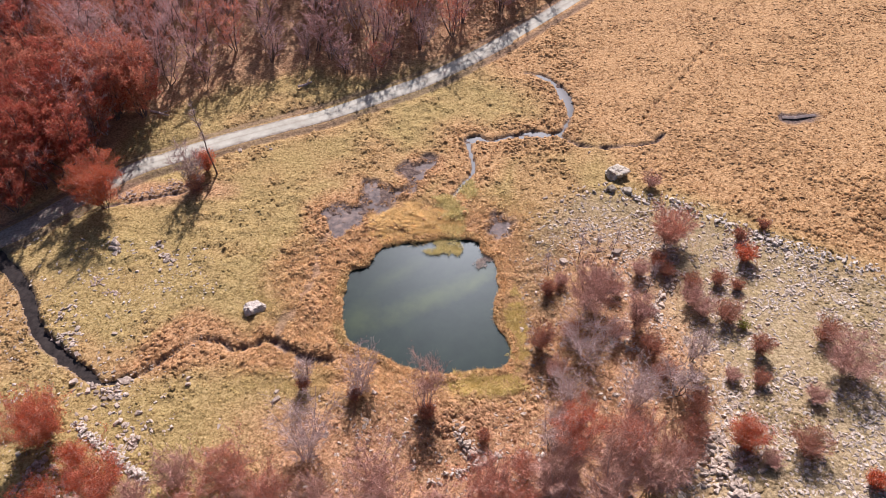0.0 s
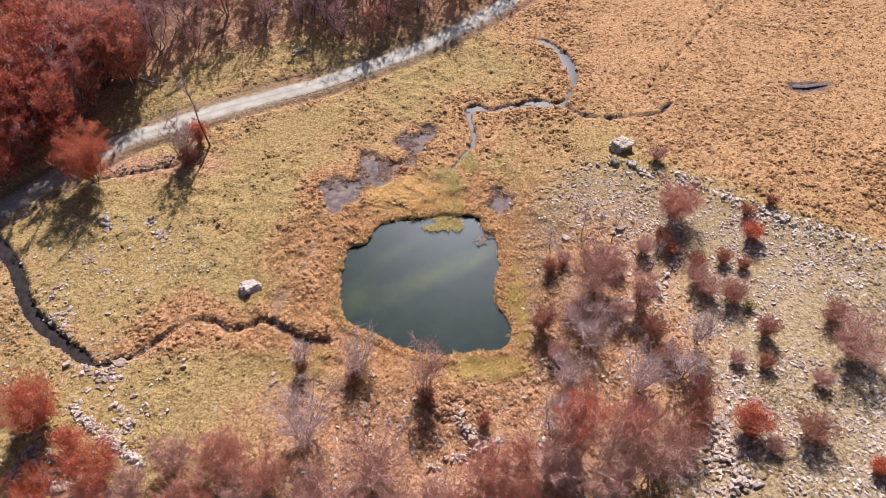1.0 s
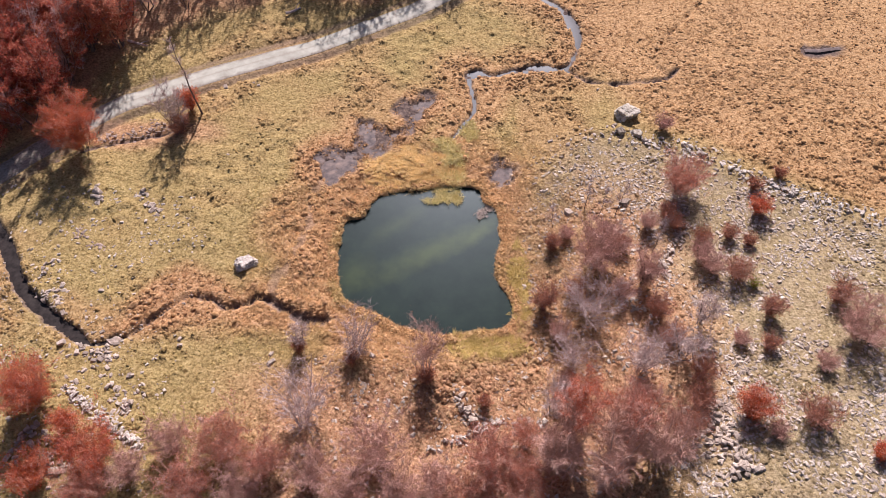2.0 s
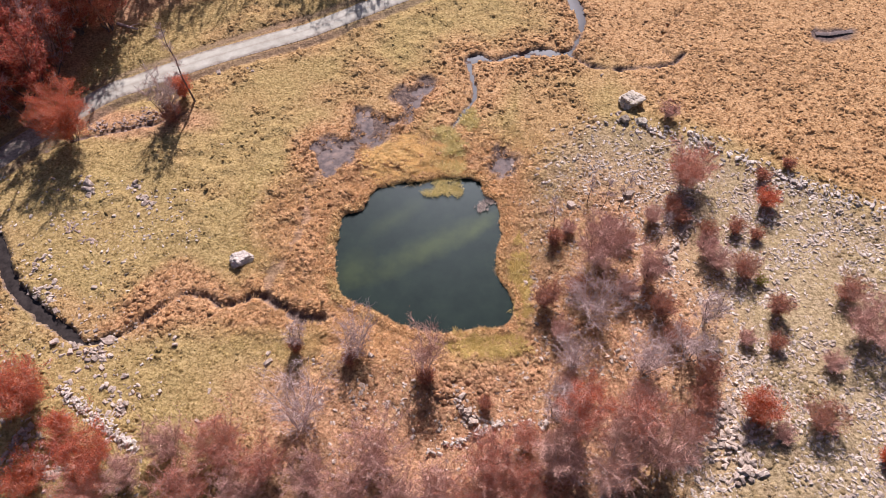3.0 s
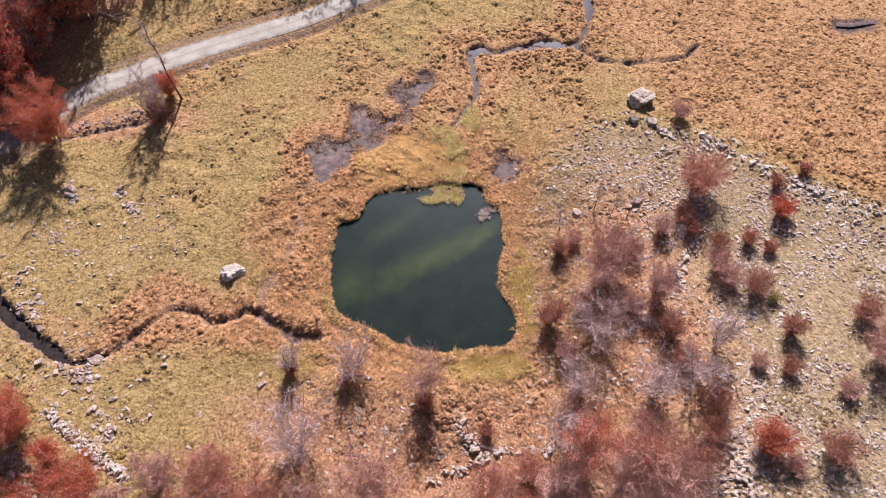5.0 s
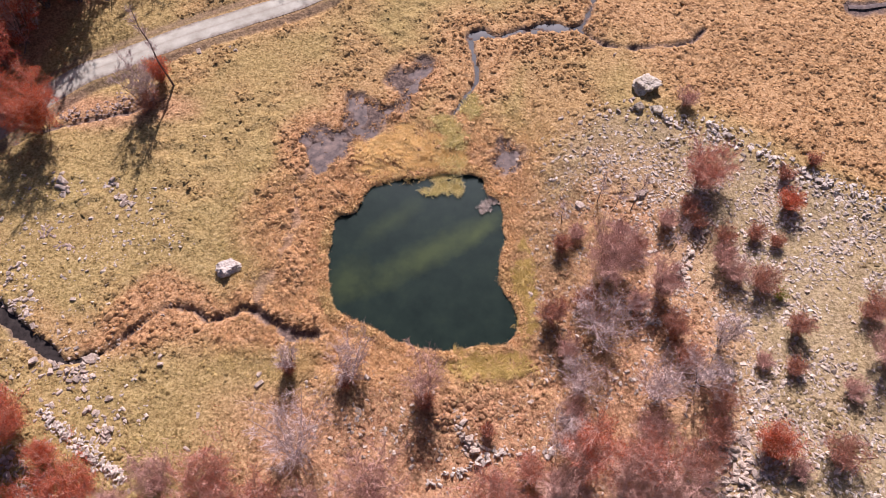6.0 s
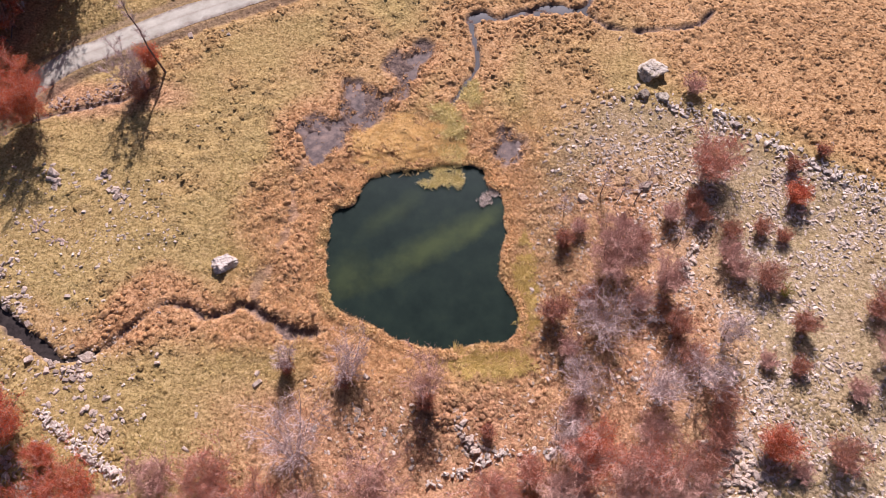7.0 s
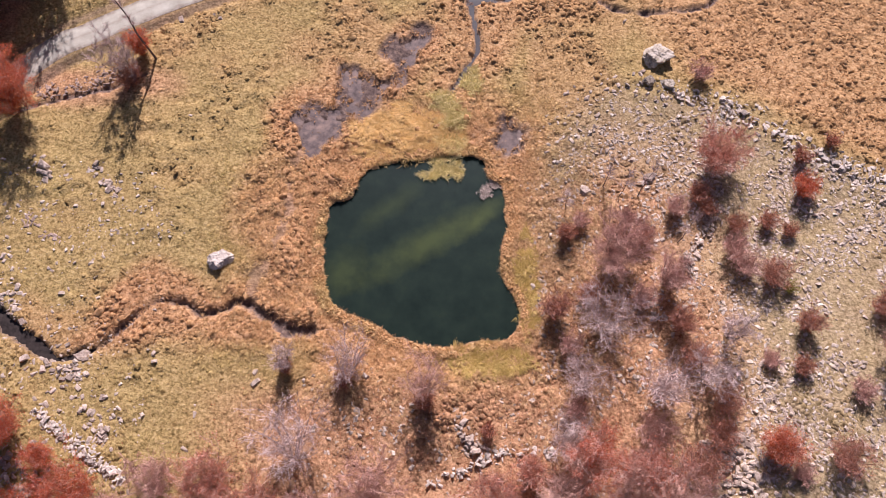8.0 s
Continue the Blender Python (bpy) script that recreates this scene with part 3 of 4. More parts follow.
def rubble(name, line, spread, count, lo, hi, label, seed, heap=0.35, shapes=HULLS):
    """A tumbled dry-stone wall: loose stones heaped along a line."""
    r = random.Random(seed)
    root = new(name)
    root.location = (*line[0], float(lie(*line[0])))
    spots = []
    for k in range(count):
        i = r.randrange(len(line) - 1)
        u, off = r.random(), r.gauss(0, spread / 2)
        d = line[i + 1] - line[i]
        p = line[i] + d * u + np.array((-d[1], d[0])) / np.linalg.norm(d) * off
        spots.append((p[0], p[1], heap * max(0, 1 - abs(off) / spread) * r.random(), r.uniform(lo, hi) * r.uniform(0.7, 1.2)))
    base = ground_height([s[0] for s in spots], [s[1] for s in spots])
    for (x, y, up, size), z in zip(spots, base):
        ob = new("stone", r.choice(shapes))
        ob.parent = root
        ob.matrix_basis = Matrix.Translation(-root.location) @ turned(r, x, y, z + up - 0.05, size)
    return tagged(root, label, "stone wall")


L = lambda *p: spline(p, steps=6)
rubble("ruined_wall", L((19.5, 58.9), (24.4, 57.7), (26.7, 56.1), (29.8, 54.0), (32.8, 51.9), (35.4, 50.5), (38.5, 49.0), (44, 46)), 1.3, 430, 0.18, 0.6,
       "low collapsed dry-stone wall of pale limestone rubble", 1, shapes=PALE_HULLS)
rubble("ruined_wall", L((-0.3, 25.0), (2.7, 26.2), (4.0, 26.9), (5.7, 27.5), (8.9, 27.5)), 0.6, 105, 0.2, 0.55, "low collapsed dry-stone wall of pale limestone", 2, shapes=PALE_HULLS)
rubble("ruined_wall", L((-30.6, 30.4), (-28.8, 28.8), (-26.8, 27.6), (-24.8, 26.2), (-22.9, 25.1)), 0.65, 300, 0.2, 0.52, "tumbled dry-stone wall of white limestone", 3, shapes=PALE_HULLS)
rubble("stone_heap", L((23.6, 49.4), (23.2, 47.1), (22.3, 45.2), (21.0, 43.4), (20.1, 41.5)), 0.9, 170, 0.25, 0.6, "narrow band of grey limestone rubble", 4)
rubble("stone_heap", L((20.7, 28.6), (21.3, 26.8), (22.0, 25.0), (22.8, 22.6)), 1.9, 250, 0.3, 0.8, "heap of grey limestone rubble beside bushes", 5)
rubble("stone_heap", L((-33, 25.5), (-30, 24.5), (-29.5, 23)), 2.2, 190, 0.25, 0.7, "heap of grey limestone rubble under red bushes", 6)
rubble("stone_heap", L((-29.8, 51.3), (-28.9, 49.7), (-27.2, 48.5)), 0.55, 46, 0.3, 0.75, "row of weathered stones in the meadow", 7, 0.15)
rubble("stone_heap", L((-34.5, 51.1), (-33.5, 49.7)), 0.6, 22, 0.3, 1.0, "small group of stones in the meadow", 8, 0.15)
rubble("stone_heap", L((-34.8, 46.4), (-33.3, 45.0), (-30.3, 43.7)), 0.7, 46, 0.2, 0.65, "small group of stones in the meadow", 9, 0.1, BROWN_HULLS)
rubble("stone_heap", L((-36.5, 58.4), (-32.5, 59.2), (-30.0, 60.3), (-28.0, 61.3)), 1.5, 240, 0.15, 0.5, "brown stony bank below the track", 10, 0.2, BROWN_HULLS)
rubble("stone_heap", L((8.6, 42), (8.2, 39), (8.6, 36), (9.4, 33)), 0.7, 70, 0.25, 0.6, "scattered line of pale stones along the marsh", 11, 0.1)
rubble("stone_heap", L((1.6, 29.8), (2.8, 28.3), (3.2, 27.4)), 0.9, 70, 0.25, 0.6, "small heap of pale limestone rubble", 12)
rubble("stone_heap", L((-27, 30.3), (-25.6, 29.0), (-25.2, 27.8)), 0.8, 45, 0.25, 0.85, "scattered pale stones on short grass", 13, 0.1)
rubble("stone_heap", L((24.8, 31.6), (25.6, 29.9), (27, 29)), 0.9, 60, 0.2, 0.55, "patch of pale limestone rubble", 14, 0.1)
rubble("stone_heap", L((-36.5, 42.5), (-34, 37.8), (-30, 33.6), (-27.5, 32.8)), 1.5, 190, 0.18, 0.7, "stones lining the bank of the brook", 15, 0.1)


def log(x, y, long, turn, label):
    """A fallen weathered trunk with a broken branch."""
    root = new("fallen_log")
    line = bent(np.array((-long / 2, 0, 0.14)), np.array((long / 2, 0, 0.2)), 0.06, rng, 7)
    rad = 0.17 * np.linspace(1.0, 0.55, 7) * rng.uniform(0.85, 1.1, 7)
    V, T = rods(line[:-1], line[1:], rad[:-1], rad[1:], 8)
    part("trunk", triangles("trunk", V, T, GREY_BARK), root)
    V, T = rods([(0.3, 0, 0.2), (0.75, 0.4, 0.35)], [(0.75, 0.4, 0.35), (1.3, 0.6, 0.5)], [0.06, 0.045], [0.045, 0.02], 6)
    part("branch", triangles("branch", V, T, GREY_BARK), root)
    root.matrix_basis = pose(x, y, float(ground_height(x, y)), 0, 0, turn)
    return tagged(root, label, "log")


def loose_stones():
    """Single stones that can be told apart, and the fine scree as one scatter."""
    r = random.Random(77)
    spots = [(-30.4, 39.6, 0.8), (-29.9, 39.9, 0.6), (-22.8, 29.6, 0.5), (-18.6, 27.4, 0.9), (-4.7, 33.3, 0.7), (-5.7, 30.2, 0.9), (9.6, 52.8, 0.9),
             (-24.4, 66.5, 1.0), (-21.3, 66.9, 0.6), (-20.6, 66.5, 0.5), (7.3, 54.2, 0.6), (-22.0, 56.0, 0.5), (-22.0, 34.8, 0.8), (-13.8, 33.2, 0.7), (25, 25.3, 0.9), (14.2, 56.5, 0.8),
             (12.6, 55.0, 0.7), (11.8, 53.8, 0.9), (16, 60.4, 0.9), (15.2, 59.2, 0.7), (17.4, 66.6, 0.8), (4.3, 48.6, 0.7), (5.9, 45.9, 0.4), (-3.4, 67.5, 0.4),
             (-8.3, 32.8, 0.5), (-5.2, 32.9, 0.7), (-5.8, 29.6, 0.9), (-2.6, 28.8, 0.6), (-1.5, 26.8, 0.5), (1.7, 30.5, 0.7), (1.0, 30.0, 0.9), (5.1, 31.1, 0.6), (-9.2, 32.9, 0.5), (-7.0, 32.8, 0.7), (2.3, 29.5, 0.9), (3.0, 30.8, 0.6),
             (-3.1, 34.3, 0.5), (-18.2, 30.0, 0.7), (-13.7, 32.4, 0.9), (-21.9, 34.0, 0.6), (-24.5, 31.5, 0.5), (-31.3, 33.0, 0.7), (-27.6, 31.9, 0.9), (-25.3, 29.1, 0.6), (-24.6, 29.7, 0.5), (-26.0, 28.0, 0.7), (-32.3, 34.2, 0.9), (-30.9, 34.2, 0.6)]
    for k in range(125):
        if k < 60:
            spots.append((r.uniform(18, 38), r.uniform(24, 55), r.uniform(0.25, 0.6)))
        elif k < 100:
            spots.append((r.uniform(9.5, 20), r.uniform(38, 58), r.uniform(0.3, 0.6)))
        else:
            spots.append((r.uniform(-36, -18), r.uniform(25, 50), r.uniform(0.2, 0.42)))
    for k in range(45):
        spots.append((r.uniform(11.5, 20.5), r.uniform(54.5, 61), r.uniform(0.25, 0.75)))
    for k in range(25):
        spots.append((r.uniform(7.6, 10.2), r.uniform(33, 53), r.uniform(0.25, 0.6)))
    for k in range(46):
        spots.append((r.uniform(-34, -23.5), r.uniform(26.5, 33.5), r.uniform(0.3, 0.75)))
    x, y = np.array([s[0] for s in spots]), np.array([s[1] for s in spots])
    for (px, py, size), z in zip(spots, ground_height(x, y)):
        ob = new("stone", r.choice(HULLS))
        ob.matrix_world = turned(r, px, py, z - 0.04, size)
        tagged(ob, "angular pale limestone stone lying on the grass", "stone", "loose stones")
    n = 200000
    x, y = rng.uniform(-44, 48, n), rng.uniform(19, 64, n)
    zn = zones(x, y)
    chance = 0.85 * zn[:, 1] * (1 - 0.8 * zn[:, 2]) + 0.13 * zn[:, 2] * (x > -10) + 0.10 * (x < -22) * (y < 52)
    streams = ramp(0.36, 0.62, fbm(0.8 * x + 0.6 * y, 1.9 * y - 1.2 * x, 4.0, 3))
    keep = (rng.random(n) < chance * (0.12 + 1.25 * streams)) & (depth_in(x, y, POND) < -0.5) & (x < 36 + 0.41 * (y - 23)) & (y > 21)
    x, y = x[keep], y[keep]
    z = ground_height(x, y)
    kind = rng.integers(0, len(ARRAYS), len(x))
    VV, TT, base = [], [], 0
    for k, (V, T) in enumerate(ARRAYS):
        at = np.flatnonzero(kind == k)
        m = len(at)
        size = (0.09 + 0.46 * rng.random(m) ** 4.2)[:, None]
        turn = rng.uniform(0, 2 * math.pi, m)
        tip = rng.normal(size=(m, 2)) * 0.22
        c, q = np.cos(turn)[:, None], np.sin(turn)[:, None]
        px, py = V[:, 0] * c - V[:, 1] * q, V[:, 0] * q + V[:, 1] * c
        pz = V[None, :, 2] * rng.uniform(0.7, 1.3, (m, 1)) + px * tip[:, :1] + py * tip[:, 1:]
        VV.append((np.stack([px, py, pz], -1) * size[..., None] + np.stack([x[at], y[at], z[at] - 0.02], -1)[:, None, :]).reshape(-1, 3))
        TT.append((T[None] + (base + np.arange(m) * len(V))[:, None, None]).reshape(-1, 3))
        base += m * len(V)
    tagged(new("scree", triangles("scree", np.concatenate(VV), np.concatenate(TT), SCREE)), "fine pale limestone scree strewn over thin grass", "stones", kind="stuff")


# ---- shrubs and trees ----
def unit(v):
    return v / (np.linalg.norm(v, axis=-1, keepdims=True) + 1e-9)


def rods(A, B, ra, rb, sides=3):
    """Tapered rods from A to B as one array of corners and triangles."""
    A, B = np.asarray(A), np.asarray(B)
    d = unit(B - A)
    u = unit(np.cross(d, np.where(np.abs(d[:, 2:]) > 0.9, (1.0, 0, 0), (0, 0, 1.0))))
    w = np.cross(d, u)
    n = len(A)
    V = []
    for C, rad in ((A, ra), (B, rb)):
        for k in range(sides):
            t = 2 * math.pi * k / sides
            V.append(C + (u * math.cos(t) + w * math.sin(t)) * np.asarray(rad).reshape(-1, 1))
    V = np.stack(V, 1).reshape(-1, 3)
    base = np.arange(n)[:, None] * 2 * sides
    T = []
    for k in range(sides):
        j = (k + 1) % sides
        T += [base + (k, j, sides + j), base + (k, sides + j, sides + k)]
    return V, np.concatenate(T)


def spikes(A, B, ra):
    """Fine twigs: three-sided, running to a point."""
    A, B = np.asarray(A), np.asarray(B)
    d = unit(B - A)
    u = unit(np.cross(d, np.where(np.abs(d[:, 2:]) > 0.9, (1.0, 0, 0), (0, 0, 1.0))))
    w = np.cross(d, u)
    ra = np.asarray(ra).reshape(-1, 1)
    V = np.stack([A + u * ra, A - 0.5 * u * ra + 0.87 * w * ra, A - 0.5 * u * ra - 0.87 * w * ra, B], 1).reshape(-1, 3)
    b = np.arange(len(A))[:, None] * 4
    return V, np.concatenate([b + (0, 1, 3), b + (1, 2, 3), b + (2, 0, 3)])


def leaf_quads(P, size, g, slim=0.55):
    n = len(P)
    a = unit(g.normal(size=(n, 3)))
    c = unit(np.cross(a, g.normal(size=(n, 3))))
    s = size * g.uniform(0.6, 1.3, (n, 1))
    V = np.stack([P - a * s, P + c * s * slim, P + a * s, P - c * s * slim], 1).reshape(-1, 3)
    return V, np.arange(4 * n).reshape(-1, 4)


def bent(a, b, sag, g, count):
    """Points along a slightly crooked stem."""
    t = np.linspace(0, 1, count)[:, None]
    side = g.normal(size=3) * sag
    return a + (b - a) * t + np.sin(t * math.pi) * side + g.normal(size=(count, 3)) * sag * 0.25 * (t > 0) * (t < 1)


def skeleton(seed, tall, wide, stems, twigs, trunk_low=0.0, rad=0.05, vase=1.0, lean=(0, 0), limbs=9):
    """Main stems, branches and twigs of a shrub or tree, as point arrays."""
    g = np.random.default_rng(seed)
    main, A, B, RA, RB, tips = [], [], [], [], [], []
    per = max(3, int(twigs / (stems * limbs)))
    for s in range(stems):
        turn, out = 2 * math.pi * (s + g.random() * 0.8) / stems, wide / 2 * vase * g.uniform(0.35, 0.85) * (stems > 1)
        root = np.array((math.cos(turn), math.sin(turn), 0)) * min(0.25, 0.05 * wide) * (stems > 1)
        top = np.array((math.cos(turn) * out + lean[0], math.sin(turn) * out + lean[1], tall * g.uniform(0.72, 0.98)))
        line = bent(root, top, (0.05 if stems > 1 else 0.03) * tall, g, 6)
        r = rad * g.uniform(0.7, 1.1)
        radii = r * np.linspace(1, 0.25, 6)
        main.append((line, radii))
        for k in range(limbs):
            t = trunk_low + (1 - trunk_low) * (0.12 + 0.86 * (k + g.random()) / limbs)
            i = min(4, int(t * 5))
            p = line[i] + (line[i + 1] - line[i]) * (t * 5 - i)
            az = g.uniform(0, 2 * math.pi)
            length = wide * 0.42 * (1.15 - 0.75 * t) * g.uniform(0.6, 1.15) if stems == 1 else wide * 0.26 * g.uniform(0.6, 1.2)
            d = np.array((math.cos(az), math.sin(az), g.uniform(0.35, 1.1)))
            q = p + d / np.linalg.norm(d) * length
            limb = bent(p, q, 0.06 * length, g, 4)
            rr = max(0.012, r * (1 - 0.7 * t) * 0.55) * np.linspace(1, 0.4, 4)
            A.append(limb[:-1]), B.append(limb[1:]), RA.append(rr[:-1]), RB.append(rr[1:])
            tt = g.uniform(0.15, 1.0, per)
            idx = np.minimum(2, (tt * 3).astype(int))
            start = limb[idx] + (limb[idx + 1] - limb[idx]) * (tt * 3 - idx)[:, None]
            way = unit(unit(q - p) * 0.8 + g.normal(size=(per, 3)) * 0.55 + (0, 0, 0.45))
            tips.append((start, start + way * g.uniform(0.3, 0.75, (per, 1)) * min(1.15, 0.2 * tall + 0.25)))
    return main, [np.concatenate(v) for v in (A, B, RA, RB)], np.concatenate([t[0] for t in tips]), np.concatenate([t[1] for t in tips]), g


def plant(name, seed, tall, wide, stems, twigs, leaves, bark, twig_bark, leaf, leaf_size=0.09, label="", category="shrub", group="", trunk_low=0.0, rad=0.05,
          vase=1.0, lean=(0, 0), twig_r=0.011, leaf_low=0.0, slim=0.55, limbs=9):
    main, (A, B, RA, RB), S, E, g = skeleton(seed, tall, wide, stems, twigs, trunk_low, rad, vase, lean, limbs)
    root = new(name)
    stem_name = "trunk" if stems == 1 else "stem"
    for line, radii in main:
        V, T = rods(line[:-1], line[1:], radii[:-1], radii[1:], 5)
        part(stem_name, triangles(stem_name, V, T, bark), root)
    V1, T1 = rods(A, B, RA, RB)
    mid = S + (E - S) * g.uniform(0.3, 0.8, (len(S), 1))
    fork = mid + unit((E - S) + g.normal(size=E.shape) * 0.35 * np.linalg.norm(E - S, axis=1, keepdims=True)) * np.linalg.norm(E - S, axis=1, keepdims=True) * 0.55
    V2, T2 = spikes(np.concatenate([S, mid]), np.concatenate([E, fork]), np.full(2 * len(S), twig_r))
    part("crown", triangles("crown", np.concatenate([V1, V2]), np.concatenate([T1, T2 + len(V1)]), twig_bark), root, "bare fine branches and twigs")
    if leaves:
        i = g.choice(np.flatnonzero(E[:, 2] >= leaf_low * tall), leaves)
        P = S[i] + (E[i] - S[i]) * g.uniform(0.3, 1.15, (leaves, 1)) + g.normal(size=(leaves, 3)) * 0.12
        V, Q = leaf_quads(P, leaf_size, g, slim)
        part("foliage", triangles("foliage", V, Q, leaf), root, "dry autumn leaves")
    return tagged(root, label, category, group)


def shrubs():
    """x, y, height, width, look"""
    for k, (x, y, tall, wide, kind) in enumerate([
            (-28.2, 59.9, 5.2, 4.8, "bare"), (-27.8, 59.6, 2.2, 2.8, "rust"), (-27.3, 62.6, 2.6, 2.2, "russet"), (-37.4, 57.0, 6.4, 6.0, "russet"), (-11.4, 33.8, 3.0, 1.8, "bare"),
            (-6.6, 32.8, 3.6, 4.8, "grey"), (-0.7, 31.2, 4.8, 3.8, "vase"), (-10.2, 26.8, 5.0, 6.4, "grey"), (-4.4, 24.6, 3.2, 6.2, "mixed"),
            (-16.2, 25.0, 3.2, 6.2, "pink"), (-20.3, 25.2, 2.6, 4.8, "mixed"), (-26.2, 24.2, 3.2, 5.8, "russet"), (-29.2, 26.8, 2.0, 2.3, "russet"),
            (-32.6, 28.6, 5.0, 6.0, "russet"), (4.4, 23.4, 4.0, 6.0, "pink"), (4.1, 28.9, 0.9, 1.1, "rust"), (9.6, 28.2, 4.4, 4.0, "bare"),
            (13.2, 37.2, 4.4, 7.0, "grey"), (16.8, 31.8, 5.4, 4.8, "grey"), (20.3, 32.6, 4.0, 4.2, "bare"), (14.6, 42.8, 4.6, 5.6, "mixed"),
            (23.5, 51.5, 3.4, 5.8, "pink"), (21.8, 48.3, 1.6, 2.2, "rust"), (30.5, 48.7, 1.6, 2.4, "russet"), (30.8, 51.7, 1.2, 1.6, "rust"),
            (33.6, 53.1, 1.0, 1.4, "rust"), (27.1, 45.8, 1.5, 1.8, "rust"), (28.8, 45.0, 1.0, 1.6, "rust"), (26.6, 41.0, 2.1, 3.4, "rust"), (24.6, 41.8, 1.9, 2.8, "mixed"),
            (28.3, 36.9, 2.1, 2.2, "rust"), (27.4, 33.6, 1.3, 1.6, "rust"), (25.2, 34.1, 0.9, 1.6, "mixed"), (24.2, 27.7, 2.3, 3.5, "russet"),
            (28.7, 27.1, 2.2, 3.5, "rust"), (34.8, 34.6, 3.4, 6.2, "mixed"), (34.5, 38.4, 2.0, 3.2, "rust"), (31.3, 31.8, 1.3, 2.3, "mixed"),
            (21.3, 31.0, 2.0, 3.2, "rust"), (20.6, 28.6, 1.8, 2.8, "rust"), (9.4, 38.3, 3.0, 2.6, "rust"), (10.7, 44.8, 1.8, 1.6, "rust"),
            (22.4, 36.2, 4.0, 2.6, "bare"), (18.9, 37.0, 2.6, 2.8, "rust"), (23.4, 60.2, 1.6, 2.4, "mixed"), (11.4, 32.6, 3.8, 4.8, "grey"),
            (18.4, 40.6, 3.8, 3.0, "mixed"), (27.9, 40.0, 0.8, 1.2, "green"), (24.6, 45.6, 1.2, 2.2, "rust"),
            (32.7, 24.2, 1.0, 1.5, "russet"), (24.0, 43.2, 2.0, 2.4, "mixed"),
            (10.6, 35.4, 1.8, 2.4, "mixed"), (12.2, 39.6, 1.6, 2.2, "rust"), (16.4, 39.2, 2.0, 2.6, "mixed"), (17.0, 44.6, 1.6, 2.0, "rust"), (19.6, 34.4, 1.8, 2.4, "rust"),
            (16.0, 28.8, 2.6, 3.6, "mixed"), (10.6, 30.4, 1.6, 2.4, "mixed"), (7.2, 26.0, 2.0, 3.0, "pink"),
            (18.8, 26.4, 3.0, 3.6, "rust"), (15.8, 46.2, 1.6, 2.0, "mixed"), (19.8, 47.2, 1.6, 2.2, "mixed"), (12.0, 46.0, 1.2, 1.6, "mixed"), (-12.8, 23.6, 3.0, 4.0, "pink"),
            (-9.0, 22.8, 2.6, 3.8, "mixed"), (0.4, 22.4, 2.6, 4.0, "mixed"), (-6.9, 32.5, 1.0, 1.4, "rust"), (-0.7, 31.0, 1.3, 2.2, "rust"), (-11.4, 33.5, 1.0, 1.3, "rust"),
            (-23.0, 23.0, 2.6, 4.0, "mixed"), (-30.4, 22.6, 2.4, 4.0, "russet"), (-18.2, 21.8, 3.0, 5.2, "pink"), (-14.0, 21.6, 2.8, 4.6, "mixed"), (-25.6, 21.2, 3.0, 5.0, "pink"), (-6.4, 21.4, 2.8, 4.8, "mixed"),
            (-2.2, 21.2, 2.8, 4.6, "mixed"), (2.8, 21.0, 3.0, 5.0, "pink"), (6.8, 22.0, 2.8, 4.6, "pink"), (25.8, 26.0, 0.9, 2.0, "mixed"), (22.4, 47.0, 1.2, 1.6, "rust")]):
        twigs, leaves = int(420 + 85 * tall * wide), int(200 + 75 * tall * wide)
        if kind == "russet":
            ob = plant("bush", k, tall, wide, 13, twigs, 1200 + 9 * leaves, DARK_BARK, RED_BARK, RUSSET, 0.05, "dense bush with dry russet red leaves", "bush", "russet bushes", rad=0.04, limbs=14)
        elif kind == "rust":
            ob = plant("bush", k, tall, wide, 13, int(1.4 * twigs), 300 + 4 * leaves, DARK_BARK, UMBER_BARK, RUST, 0.042, "dark reddish-brown bush half bare of leaves", "bush", "brown bushes", rad=0.035, limbs=14)
        elif kind == "mixed":
            ob = plant("bush", k, tall, wide, 13, int(1.6 * twigs), int(3.5 * leaves), DARK_BARK, BROWN_BARK, DUSKY, 0.04, "mostly bare bush with reddish-brown twigs", "bush", "brown bushes", rad=0.035, limbs=14)
        elif kind == "pink":
            ob = plant("bush", k, tall, wide, 14, int(1.6 * twigs), int(7 * leaves), DARK_BARK, BROWN_BARK, EMBER, 0.042, "bare bush with a veil of red leaves on top", "bush", "brown bushes", rad=0.04, leaf_low=0.45, limbs=14)
        elif kind == "grey":
            ob = plant("shrub", k, tall, wide, 10, int(0.58 * twigs), int(0.4 * leaves), GREY_BARK, GREY_BARK, DUSKY, 0.07, slim=0.2, label="leafless grey shrub with fine spreading twigs", group="bare shrubs", rad=0.055, limbs=14, lean=(0, 1.8 if x < 2 else 0))
        elif kind == "vase":
            ob = plant("shrub", k, tall, wide, 9, int(0.62 * twigs), 300, GREY_BARK, BROWN_BARK, RUST, 0.04, "leafless vase-shaped shrub with pale upright stems", "shrub", "bare shrubs", rad=0.05, trunk_low=0.4, limbs=14, lean=(0, 1.5))
        elif kind == "bare":
            ob = plant("shrub", k, tall, wide, 6, int(0.8 * twigs), 60, DARK_BARK, GREY_BARK, RUST, 0.05, "sparse leafless shrub with dark stems", "shrub", "bare shrubs", rad=0.05, trunk_low=0.2)
        else:
            ob = plant("bush", k, tall, wide, 6, 120, 500, DARK_BARK, RED_BARK, GREEN, 0.07, "small yellow-green bush among stones", "bush", rad=0.02)
        ob.location = (x, y, float(ground_height(x, y)) - 0.05)
